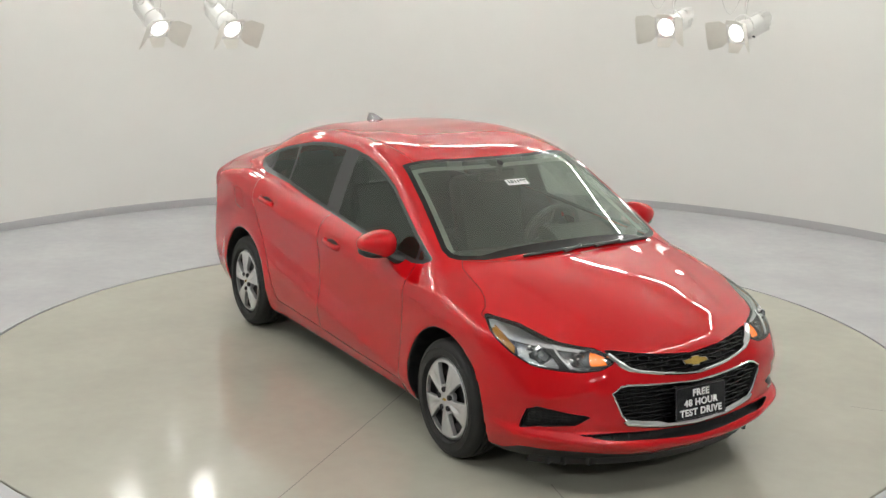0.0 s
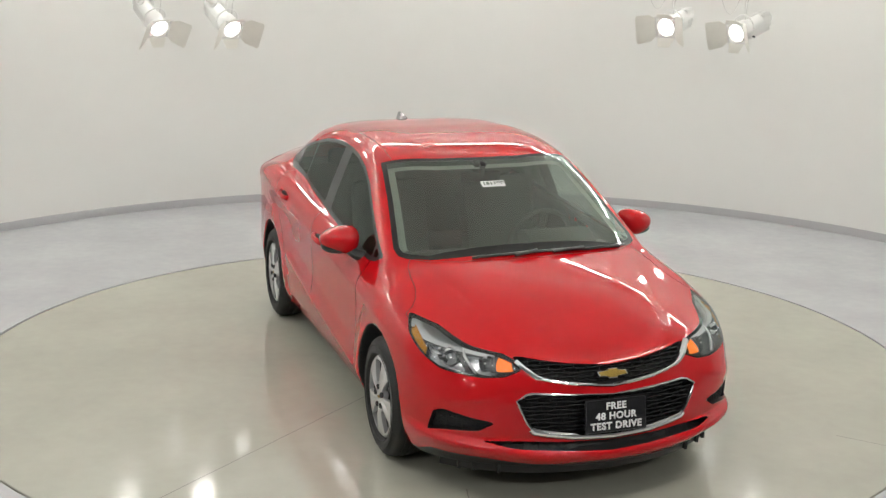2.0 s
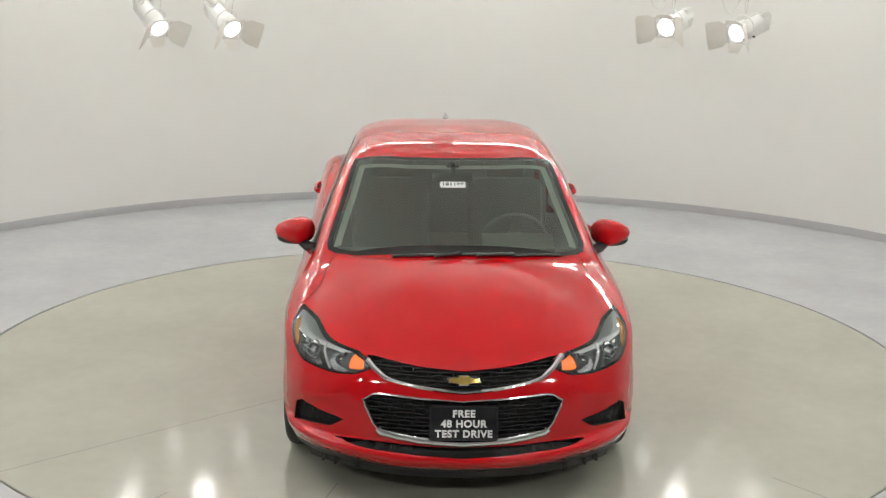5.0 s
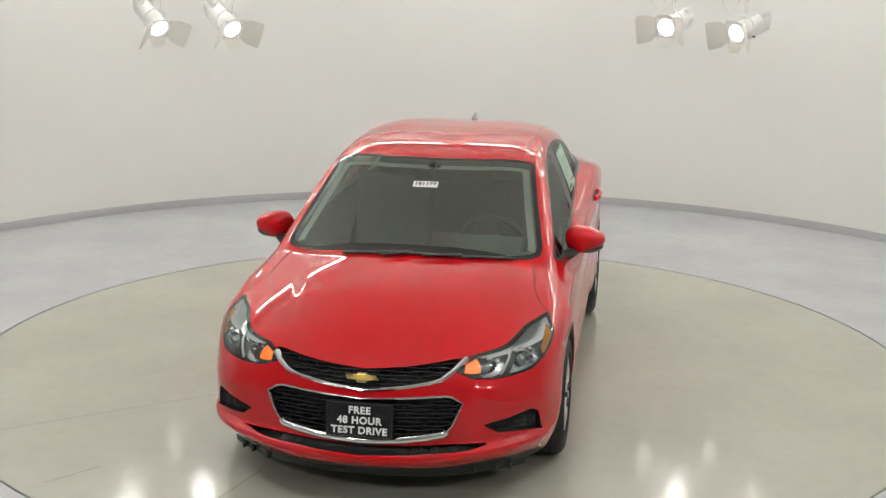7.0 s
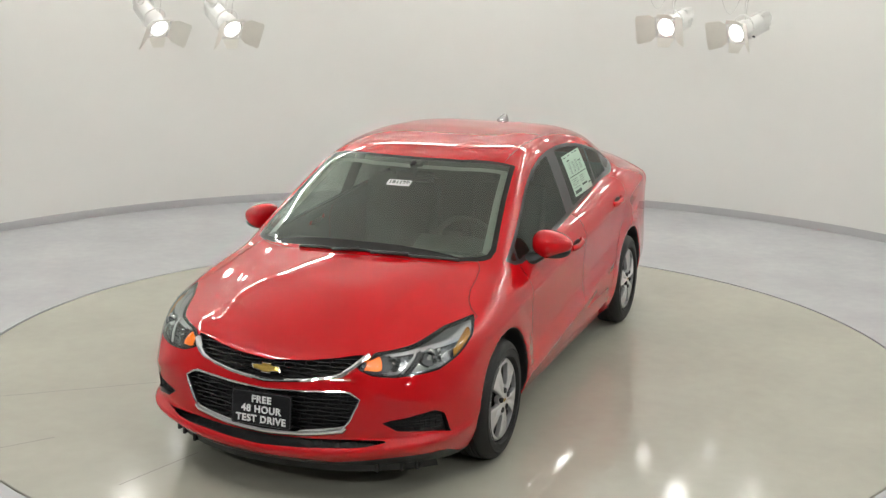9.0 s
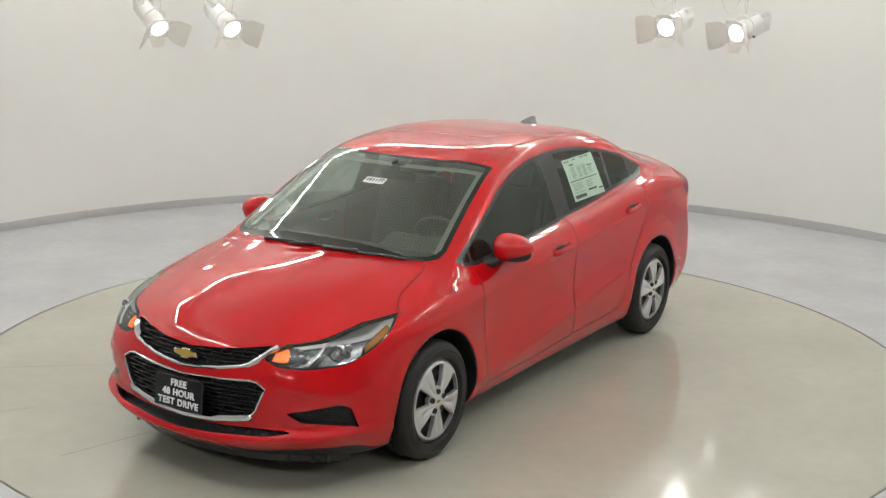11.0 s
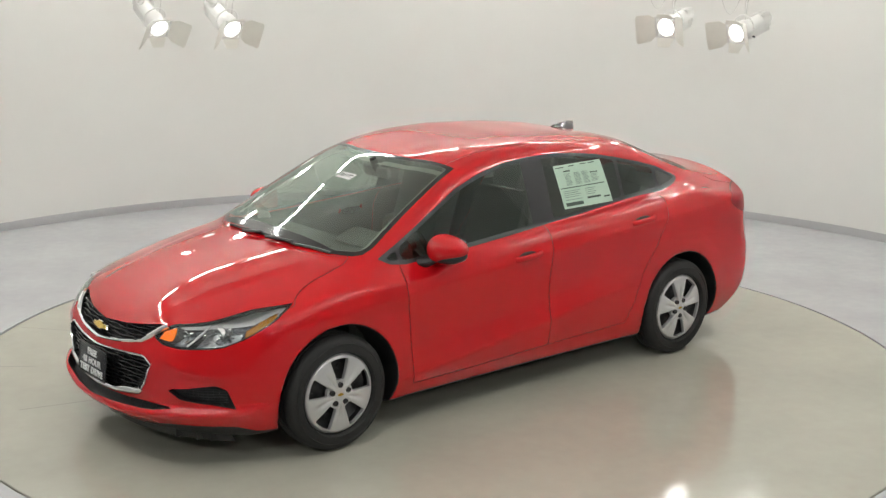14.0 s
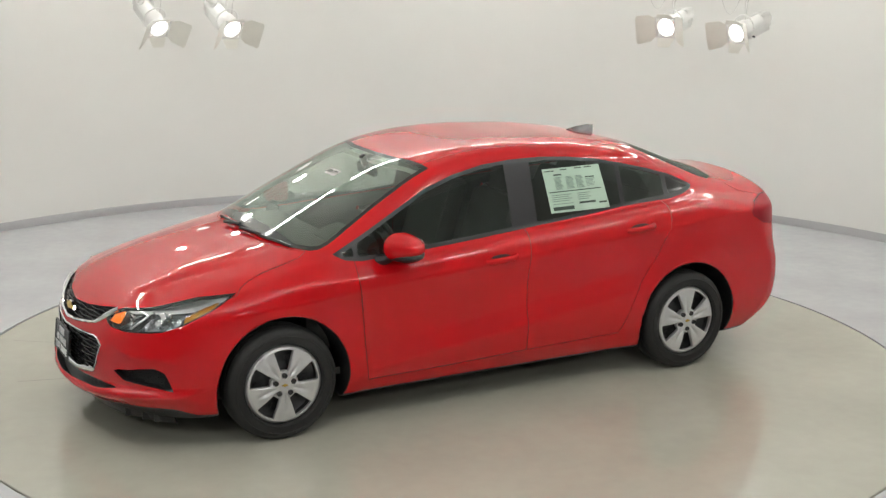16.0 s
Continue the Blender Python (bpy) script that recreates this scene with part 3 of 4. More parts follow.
for x0, x1 in ((.885, .97), (-.125, .86), (-.915, -.30), (-1.265, -.945), (-1.48, -1.30)):
    lean = lambda P, a=x0, b=x1: np.maximum(dlo(P) + 0.020, np.maximum(a - P[:, 0] - 0.05 * (P[:, 2] - 1.1), P[:, 0] - b + 0.05 * (P[:, 2] - 1.1)))
    V, pane_t, side_t = split(V, side_t, lean)
    PANES.append(pane_t)
TRIM_T = side_t
NRM = slope(body_field, V, 0.004)
NRM /= np.linalg.norm(NRM, axis=1)[:, None]


def panel(name, tris, mat, label="", parent=CAR, offset=0.0):
    return shell(name, V, tris, mat, parent, label, offset=offset, normals=NRM)


def by_side(tris):
    c = V[tris].mean(1)[:, 1]
    return tris[c > 0], tris[c <= 0]


def tub(name, tris, depth, mat, label="", parent=CAR, top=0.0):
    """A sunken copy of an opening with walls round it."""
    used, inv = np.unique(tris, return_inverse=True)
    t = inv.reshape(-1, 3)
    v = V[used]
    n = len(v)
    e = np.concatenate([t[:, [0, 1]], t[:, [1, 2]], t[:, [2, 0]]])
    key = set(map(tuple, e.tolist()))
    rim = [(a, b) for a, b in key if (b, a) not in key]
    deep = v - NRM[used] * depth
    v = v - NRM[used] * top
    faces = [(a + n, b + n, c + n) for a, b, c in t.tolist()]
    faces += [(a, b, b + n, a + n) for a, b in rim]
    me = bpy.data.meshes.new(name)
    me.from_pydata(np.concatenate([v, deep]).tolist(), [], faces)
    me.materials.append(mat)
    ob = new(name, me)
    ob.parent = parent
    if label:
        tagged(ob, label)
    return ob


panel("body_shell", REST, PAINT, "red roof, pillars, sills and rear quarters")
for name, label in (("hood", "red bonnet"), ("boot_lid", "red boot lid"), ("roof_panel", "red roof panel"), ("fuel_door", "red fuel filler flap"), ("front_bumper", "red front bumper skin"), ("rear_bumper", "red rear bumper skin")):
    panel(name, np.concatenate(PANELS[name]), PAINT, label)
for name, label in (("front_door", "red front door skin"), ("rear_door", "red rear door skin"), ("front_fender", "red front fender")):
    for tris in by_side(np.concatenate(PANELS[name])):
        panel(name, tris, PAINT, label)
panel("panel_joint", np.concatenate(PANELS["panel_joint"]), SEAM, "dark gaps between the panels", offset=-0.002)
panel("underbody", np.concatenate(PANELS["underbody"]), BLACK, "black plastic underside")
for tris in by_side(np.concatenate(PANELS["wheel_well"])):
    front = V[tris].mean(1)[:, 0] > 0
    for sel in (front, ~front):
        panel("wheel_well", tris[sel], BLACK, "black wheel arch liner")
WS = panel("windscreen", SCREEN_T, GLASS, "clear windscreen glass")
panel("windscreen_border", FRIT_T, FRIT, "black ceramic border", WS)
panel("rear_window", np.concatenate(PANELS["rear_window"]), DARK_GLASS, "tinted rear window")
for tris in by_side(TRIM_T):
    panel("window_surround", tris, SATIN_BLACK, "satin black window frame and pillar trim")
for i, pane_t in enumerate(PANES):
    for tris in by_side(pane_t):
        panel("side_window", tris, (DOOR_GLASS if i < 2 else DARK_GLASS) if i < 4 else GLOSS_BLACK, "dark tinted side glass" if i < 4 else "black corner panel")


def nose_x(y, z, start=2.36):
    """The body's foremost x at (y, z)."""
    xs = np.linspace(start, 1.5, 431)
    f = body_field(xs, np.full_like(xs, y), np.full_like(xs, z))
    return float(xs[np.argmax(f < 0)])


def side_y(x, z):
    ys = np.linspace(.95, .3, 326)
    f = body_field(np.full_like(ys, x), ys, np.full_like(ys, z))
    return float(ys[np.argmax(f < 0)])


def top_z(x, y):
    zs = np.linspace(1.5, .5, 501)
    f = body_field(np.full_like(zs, x), np.full_like(zs, y), zs)
    return float(zs[np.argmax(f < 0)])


# ---- the car's interior ----
def cabin():
    c = V[REST].mean(1)
    roof_t = np.concatenate(PANELS["roof_panel"])
    panel("headliner", roof_t[:, ::-1], HEADLINER, "pale grey headliner", offset=-0.014)
    inner = REST[(c[:, 0] > -1.95) & (c[:, 0] < 1.2) & (c[:, 2] > .93) & (NRM[REST[:, 0]][:, 2] > -0.3)]
    panel("pillar_trim", inner[:, ::-1], HEADLINER, "pale grey pillar trim", offset=-0.014)
    low_in = REST[(c[:, 0] > -1.95) & (c[:, 0] < 1.0) & (c[:, 2] > .25) & (c[:, 2] <= .93)]
    panel("lower_trim", low_in[:, ::-1], CABIN, "dark grey lower cabin trim", offset=-0.008)
    panel("windscreen_pillar_cover", SCREEN_EDGE, HEADLINER, "pale grey inner cover of the front pillars", offset=-0.035)
    doors = np.concatenate([np.concatenate(PANELS["front_door"]), np.concatenate(PANELS["rear_door"])])
    for tris in by_side(doors):
        panel("door_card", tris[:, ::-1], CABIN, "dark grey door trim", offset=-0.008)
    bm = bmesh.new()
    add_box(bm, (2.9, 1.5, 0.04), (-.25, 0, .30))
    add_box(bm, (0.5, 1.36, 0.03), (-1.6, 0, 1.03), bevel=.01)
    part("cabin_floor", bm, CABIN, CAR, "dark carpeted floor and parcel shelf")
    dash = bmesh.new()
    outline = [(1.12, .40), (1.12, .915), (1.02, .925), (.86, .925), (.74, .915), (.68, .86), (.70, .78), (.80, .66), (.82, .40)]
    add_prism(dash, [(a, b) for a, b in outline], 1.30, pose(0, 0, 0, 90, 0, 0))
    hood_bm = bmesh.new()
    add_prism(hood_bm, smooth_loop([(.86, .94), (.74, .99), (.66, .975), (.66, .92), (.80, .90)], 4), .40, Matrix.Translation((0, .36, 0)) @ pose(0, 0, 0, 90, 0, 0))
    d = part("dashboard", dash, DASH, CAR, "dark grey moulded dashboard")
    part("instrument_hood", hood_bm, DASH, d)
    bm = bmesh.new()
    wheel_m = Matrix.Translation((.50, .36, .90)) @ pose(0, 0, 0, 0, -66, 0)
    add_lathe(bm, [(0.185 + .016 * math.cos(a), .016 * math.sin(a)) for a in (2 * math.pi * i / 10 for i in range(10))], 40, wheel_m, True)
    add_cyl(bm, .075, .06, .05, wheel_m, 20)
    for a in (0, 130, 230):
        add_box(bm, (.13, .05, .018), (0, 0, 0), wheel_m @ pose(0, 0, 0, 0, 0, a) @ Matrix.Translation((.12, 0, 0)))
    part("steering_wheel", bm, DASH, CAR, "dark three-spoke steering wheel")
    bm = bmesh.new()
    add_box(bm, (.03, .24, .065), (.44, 0, 1.265), pose(0, 0, 0, 0, 12, 0), .012)
    add_box(bm, (.04, .03, .09), (.46, 0, 1.31), pose(0, 0, 0, 0, 20, 0), .008)
    add_box(bm, (.09, .08, .035), (.40, 0, 1.335), pose(0, 0, 0, 0, 18, 0), .012)
    part("inner_mirror", bm, BLACK, CAR, "black rear-view mirror")
    for y in (.36, -.36):
        seat = bmesh.new()
        add_box(seat, (.52, .50, .20), (.12, y, .52), pose(0, 0, 0, 0, -8, 0), .06)
        add_box(seat, (.16, .48, .62), (-.20, y, .84), pose(0, 0, 0, 0, -18, 0), .06)
        s = part("front_seat", seat, CABIN, CAR, "dark grey cloth front seat")
        rest = bmesh.new()
        add_box(rest, (.10, .26, .17), (-.315, y, 1.215), pose(0, 0, 0, 0, -12, 0), .04)
        add_tube(rest, [(-.29, y - .06, 1.08), (-.305, y - .06, 1.16)], .007)
        add_tube(rest, [(-.29, y + .06, 1.08), (-.305, y + .06, 1.16)], .007)
        part("head_restraint", rest, CABIN, s)
    bench = bmesh.new()
    add_box(bench, (.5, 1.30, .2), (-.85, 0, .52), None, .05)
    add_box(bench, (.16, 1.28, .58), (-1.16, 0, .82), pose(0, 0, 0, 0, -24, 0), .05)
    b = part("rear_bench", bench, CABIN, CAR, "dark grey cloth rear bench")
    for y in (.36, -.36):
        rest = bmesh.new()
        add_box(rest, (.09, .25, .14), (-1.29, y, 1.12), pose(0, 0, 0, 0, -16, 0), .035)
        part("head_restraint", rest, CABIN, b)
    for y, s in ((.36, 1), (-.36, -1)):
        belt = bmesh.new()
        add_tube(belt, [(-.28, s * .60, 1.18), (-.22, s * .60, .98), (-.18, s * .59, .6)], .022, 6, .1)
        part("seat_belt", belt, DASH, CAR)


cabin()


# ---- nose details ----
def on_nose(y, z, out=0.0):
    return (nose_x(y, z) + out, y, z)


def trim_loop(points, out, n=70):
    """Walks a half outline and its mirror image on the nose."""
    half = [p for p in points]
    full = half + [(-a, b) for a, b in reversed(half) if a > 1e-6]
    if half[-1][0] < 1e-6:
        full = half + [(-a, b) for a, b in reversed(half[1:-1])]
    pts = []
    for (a, b), (c, d) in zip(full, full[1:] + full[:1]):
        k = max(1, int(math.hypot(c - a, d - b) / .02))
        pts += [on_nose(a + (c - a) * i / k, b + (d - b) * i / k, out) for i in range(k)]
    return pts


def nose_parts():
    for name, depth in (("upper_opening", .07), ("lower_opening", .07), ("slot_opening", .06)):
        tub({"upper_opening": "upper_grille", "lower_opening": "lower_grille", "slot_opening": "intake_slot"}[name], np.concatenate(PANELS[name]), depth, BLACK, "black recess of the grille")
    for tris in by_side(np.concatenate(PANELS["fog_pocket"])):
        pocket = tub("fog_pocket", tris, .035, BLACK, "black fog lamp blank")
        s = 1 if V[tris].mean((0, 1))[1] > 0 else -1
        bm = bmesh.new()
        for k in range(6):
            z = .372 + .014 * k
            add_tube(bm, [(nose_x(y, z) - .026, s * y, z) for y in np.linspace(.60, .775, 7)], .0025, 5, .6)
        for y in np.linspace(.62, .77, 9):
            add_tube(bm, [(nose_x(y, z) - .026, s * y, z) for z in (.372, .395, .42, .442)], .0022, 5)
        part("rib", bm, BLACK, pocket)

    def half_span(points, z):
        """How far out an outline reaches at height z."""
        best = 0
        for (a, b), (c, d) in zip(points, points[1:] + points[:1]):
            if (b - z) * (d - z) <= 0 and abs(b - d) > 1e-9:
                best = max(best, a + (c - a) * (z - b) / (d - b))
        return best

    rows = [("upper_slat", [.612, .630, .648, .664, .680, .695], GRILLE_TOP), ("lower_slat", [.362, .382, .402, .422, .442, .462, .482, .502, .522, .540], GRILLE_LOW)]
    web = bmesh.new()
    for name, zs, outline in rows:
        for r, z in enumerate(zs):
            w = half_span(outline, z) - .008
            inner = 0
            if name == "upper_slat":
                inner = next((i * .01 for i in range(40) if polygon(outline)(np.array([i * .01 + .001]), np.array([z]))[0] < 0), 0)
            spans = [(-w, -inner), (inner, w)] if inner > .02 else [(-w, w)]
            for a, b in spans:
                if b - a < .02:
                    continue
                bm = bmesh.new()
                ys = np.linspace(a, b, max(4, int((b - a) / .03)))
                add_tube(bm, [(nose_x(y, z) - .016, y, z + .0035 * math.sin(y * 42 + r * math.pi)) for y in ys], .0065, 6, .75)
                part("grille_slat", bm, GLOSS_BLACK, CAR)
                for y in np.arange(a + .03 + .02 * (r % 2), b, .058):
                    add_tube(web, [(nose_x(y, z) - .024, y, z), (nose_x(y, z + .018) - .024, y, z + .018)], .004, 5)
    tagged(part("grille_web", web, BLACK, CAR, "fine black webs between the grille slats"), kind="stuff")
    # bright trims
    pts = []
    path = [(.462, .717), (.440, .700), (.405, .667), (.362, .637), (.30, .622), (.205, .607), (.10, .595), (0, .587)]
    path += [(-a, b) for a, b in reversed(path[:-1])]
    for (a, b), (c, d) in zip(path, path[1:]):
        k = max(1, int(math.hypot(c - a, d - b) / .015))
        pts += [on_nose(a + (c - a) * i / k, b + (d - b) * i / k, .003) for i in range(k)]
    bm = bmesh.new()
    add_tube(bm, pts, [.0085 + .0075 * min(1, max(0, (abs(p[1]) - .33) / .06)) for p in pts], 8, .9)
    part("grille_trim", bm, CHROME, CAR, "bright chrome grille strip")
    ring = trim_loop(GRILLE_LOW, .002)
    bm = bmesh.new()
    add_tube(bm, ring + ring[:2], .006, 8, .9)
    part("grille_ring", bm, CHROME, CAR, "slim chrome ring round the lower grille")
    bm = bmesh.new()
    bar = [(.395, .398), (.38, .380), (.30, .366), (.2, .352), (.1, .344), (0, .340)]
    bar += [(-a, b) for a, b in reversed(bar[:-1])]
    add_tube(bm, [on_nose(a, b + .004, .004) for a, b in bar], .013, 10, 1.35)
    part("chrome_bar", bm, CHROME, CAR, "broad chrome lower bar")
    # emblem: a gold bow tie in a chrome edge
    x, z = nose_x(0, .640), .640
    tie = [(.062, .010), (.022, .010), (.022, .020), (-.022, .020), (-.022, .010), (-.074, .010), (-.062, -.010), (-.022, -.010), (-.022, -.020), (.022, -.020), (.022, -.010), (.074, -.010)]
    m = Matrix.Translation((x + .006, 0, z)) @ pose(0, 0, 0, 72, 0, 90)
    back = bmesh.new()
    add_prism(back, [(a * 1.09, b * 1.2) for a, b in tie], .014, m, .002)
    e = part("emblem", back, CHROME, CAR, "gold cross-shaped emblem with a chrome edge")
    bm = bmesh.new()
    add_prism(bm, tie, .022, m, .003)
    part("emblem_face", bm, GOLD, e, "gold face")
    # chin
    bm = bmesh.new()
    ys = np.linspace(-.72, .72, 41)
    top = [(nose_x(y, .250) - .105, y, .215) for y in ys]
    for a, b in zip(top, top[1:]):
        q = [bm.verts.new(p) for p in (a, b, (b[0] - .03, b[1], .145), (a[0] - .03, a[1], .145))]
        bm.faces.new(q)
    bmesh.ops.remove_doubles(bm, verts=bm.verts, dist=1e-5)
    geo = bmesh.ops.solidify(bm, geom=bm.faces[:], thickness=.012)
    for y in (-.66, -.60, -.50, .50, .60, .66):
        add_box(bm, (.05, .014, .04), (nose_x(y, .250) - .115, y, .165))
    part("air_dam", bm, BLACK, CAR, "black rubber air dam")


nose_parts()


def text_mesh(words, size, m, mat, parent, depth=.0015, bold=.0):
    cu = bpy.data.curves.new("lettering", "FONT")
    cu.body, cu.size, cu.align_x, cu.align_y = words, size, "CENTER", "CENTER"
    cu.extrude, cu.offset, cu.space_character = depth, bold, 1.12
    tmp = bpy.data.objects.new("lettering", cu)
    scene.collection.objects.link(tmp)
    me = bpy.data.meshes.new_from_object(tmp.evaluated_get(bpy.context.evaluated_depsgraph_get()))
    bpy.data.objects.remove(tmp)
    me.name = "lettering"
    me.transform(m)
    me.materials.clear()
    me.materials.append(mat)
    ob = new("lettering", me)
    ob.parent = parent
    return ob


def number_plate():
    x = nose_x(0, .50) + .024
    m = Matrix.Translation((x, 0, .455)) @ pose(0, 0, 0, 84, 0, 90)
    bm = bmesh.new()
    r, w, h = .012, .158, .082
    outline = [(sx * (w - r) + r * math.cos(a), sy * (h - r) + r * math.sin(a)) for sx, sy, a0 in ((1, 1, 0), (-1, 1, 90), (-1, -1, 180), (1, -1, 270)) for a in (radians(a0 + 22.5 * i) for i in range(5))]
    add_prism(bm, outline, .006, m, .0015)
    add_box(bm, (.24, .10, .02), (0, 0, 0), m @ Matrix.Translation((0, 0, -.013)))
    p = part("display_plate", bm, PLATE, CAR, "black plate with white block lettering")
    rim = bmesh.new()
    pts = [m @ Vector((a * .965, b * .94, .0035)) for a, b in outline]
    add_tube(rim, pts + pts[:1], .0012, 5)
    part("plate_edge", rim, STEEL, p)
    up = lambda y: m @ Matrix.Translation((0, y, .004))
    text_mesh("FREE", .046, up(.044), WHITE_INK, p, bold=.0016)
    text_mesh("48 HOUR", .046, up(-.003), WHITE_INK, p, bold=.0016)
    text_mesh("TEST DRIVE", .046, up(-.050), WHITE_INK, p, bold=.0016)


number_plate()


def headlamps():
    for tris in by_side(np.concatenate(PANELS["headlamp"])):
        s = 1 if V[tris].mean((0, 1))[1] > 0 else -1
        lamp = tub("headlamp", tris, .06, LAMP_DARK, "headlamp with clear lens, bright reflectors and amber marker")
        panel("lens_cover", tris, LENS_GLASS, "clear polycarbonate cover", lamp)
        mine = {key: by_side(t)[0 if s > 0 else 1] for key, t in LAMP_T.items()}
        panel("black_edge", mine["black_edge"], GLOSS_BLACK, "black rim of the lamp", lamp, -.004)
        panel("bezel", mine["bezel"], LAMP_DARK, "grey satin bezel", lamp, -.014)
        # one chrome wing in two tones: bright and dark reflections painted in
        panel("bright_strip", mine["bright_strip"], BRIGHT, "bright chrome wing strip", lamp, -.009)
        panel("wing_panel", mine["wing_panel"], WING, "upper chrome wing, greyed for a darker reflection", lamp, -.011)
        tub("side_marker", mine["side_marker"], .016, AMBER_DIM, "amber side marker", lamp, .008)
        tub("turn_signal", mine["turn_signal"], .016, AMBER, "amber turn signal, brightened by an added glow", lamp, .008)
        for key in ("inner_chamber", "outer_chamber"):
            tub(key, mine[key], .050, REFLECTOR, "bright faceted reflector chamber", lamp, .012)
        at = lambda y, z, back: Vector((nose_x(y, z) - back, s * y, z))
        for y, z, r in ((.565, .680, .027), (.700, .694, .036)):
            bm = bmesh.new()
            m = Matrix.Translation(at(y, z, .034)) @ pose(0, 0, 0, 0, 90, 14 * s)
            add_lathe(bm, [(.004, -.03), (.014, -.026), (r * .7, -.012), (r, .010), (r * 1.08, .010), (r * 1.08, -.03)], 28, m)
            bowl = part("reflector_bowl", bm, REFLECTOR, lamp, "bright reflector bowl")
            bm = bmesh.new()
            add_cyl(bm, .009, .007, .034, m @ Matrix.Translation((0, 0, -.006)), 12)
            part("bulb", bm, WHITE_INK, bowl, "frosted bulb")
        bm = bmesh.new()
        for x, z in ((1.90, .690), (1.925, .688), (1.885, .712)):
            y = side_y(x, z)
            add_box(bm, (.016, .018, .040), (x + .006, s * (y - .030), z), pose(0, 0, 0, 14, 20, 30 * s), .004)
        part("reflector_facet", bm, REFLECTOR, lamp, "small bright facets")
        bm = bmesh.new()
        line = [(1.955, .734), (1.992, .708), (2.035, .676), (2.070, .645)]
        add_tube(bm, [(x, s * (side_y(x, z) - .010), z) for x, z in line], .0065, 8, .8)
        part("divider", bm, BRIGHT, lamp, "bright divider between the chambers")
    for tris in by_side(np.concatenate(PANELS["tail_lamp"])):
        panel("tail_lamp", tris, TAIL_RED, "dark red tail lamp lens")


LENS_GLASS = glass_material("clear_lamp_cover", (.93, .94, .95))
headlamps()


# ---- mirrors, handles, wipers, aerial, stickers ----
def add_blob(bm, at, size, power=2.6, m=None, seg=28, rings=16):
    """A rounded box-like lump (superellipsoid)."""
    def p(c, e):
        return math.copysign(abs(c) ** e, c)
    e = 2 / power
    grid = []
    for i in range(rings + 1):
        v = -math.pi / 2 + math.pi * i / rings
        row = []
        for j in range(seg):
            u = 2 * math.pi * j / seg
            q = Vector((size[0] * p(math.cos(v), e) * p(math.cos(u), e), size[1] * p(math.cos(v), e) * p(math.sin(u), e), size[2] * p(math.sin(v), e)))
            row.append(bm.verts.new(Matrix.Translation(at) @ (m or Matrix()) @ q))
        grid.append(row)
    for a, b in zip(grid, grid[1:]):
        for j in range(seg):
            k = (j + 1) % seg
            bm.faces.new((a[j], a[k], b[k], b[j]))
    bmesh.ops.remove_doubles(bm, verts=bm.verts, dist=1e-5)
    return bm


def door_mirror(s):
    at = Vector((.645, s * .903, .990))
    turn = pose(0, 0, 0, 0, 0, 24 * s)
    bm = bmesh.new()
    add_blob(bm, at, (.108, .112, .073), 2.2, turn)
    for v in bm.verts:
        q = turn.inverted() @ (v.co - at)
        q.z *= 1 - .30 * (q.y * s / .115)
        q.x *= 1 - .15 * (q.y * s / .115)
        if q.x < -.055:
            q.x = -.055
        v.co = at + turn @ q
    cap = part("door_mirror", bm, PAINT, CAR, "red door mirror on a black foot")
    bm = bmesh.new()
    add_blob(bm, at + Vector((-.004, 0, -.036)), (.096, .102, .042), 2.2, turn)
    part("mirror_lower", bm, BLACK, cap, "black lower shell")
    bm = bmesh.new()
    add_tube(bm, [(.75, s * .775, .905), (.725, s * .825, .915), (.69, s * .87, .945)], [.042, .036, .032], 10, .8)
    part("mirror_foot", bm, BLACK, cap, "black mirror foot")
    bm = bmesh.new()
    add_blob(bm, at + turn @ Vector((-.057, 0, 0)), (.003, .090, .052), 3.0, turn, 24, 8)
    part("mirror_glass", bm, CHROME, cap, "mirror glass")


def door_handle(x, z, s):
    y0 = side_y(x, z)
    bm = bmesh.new()
    pts = []
    for i in range(13):
        t = -1 + 2 * i / 12
        xx, zz = x + .098 * t, z - .075 * .098 * t + .002
        pts.append((xx, s * (side_y(xx, zz) + .026 * (1 - abs(t) ** 4) - .004), zz))
    add_tube(bm, pts, .0165, 10, 1.1)
    h = part("door_handle", bm, PAINT, CAR, "body-coloured door handle")
    # shade of the handle's hollow, painted as a flat dark lump on the skin
    bm = bmesh.new()
    add_blob(bm, Vector((x, s * (y0 - .004), z - .004)), (.080, .0075, .034), 2.2, None, 24, 10)
    part("handle_shade", bm, SEAM, h, "dark patch painted for the shade behind the handle")


for s in (1, -1):
    door_mirror(s)
    door_handle(.012, .849, s)
    door_handle(-.965, .937, s)


def wipers():
    first_pair = ([(1.300, -.12, 0), (1.275, -.03, 0), (1.252, .03, 0)], [(1.245, -.34, 0), (1.257, -.16, 0), (1.252, .07, 0)])
    second_pair = ([(1.285, .10, 0), (1.262, .20, 0), (1.238, .32, 0)], [(1.252, .02, 0), (1.236, .32, 0), (1.150, .60, 0)])
    for pts, blade in (first_pair, second_pair):
        for name, line, r in (("wiper_arm", pts, .011), ("wiper_blade", blade, .010)):
            bm = bmesh.new()
            fine = []
            for (a, b) in zip(line, line[1:]):
                for i in range(6):
                    q = Vector(a).lerp(Vector(b), i / 6)
                    fine.append((q.x, q.y, top_z(q.x, q.y) + (.022 if name == "wiper_arm" else .010)))
            add_tube(bm, fine, r, 6, .8)
            part(name, bm, BLACK, CAR, "black wiper arm" if name == "wiper_arm" else "black wiper blade")


wipers()


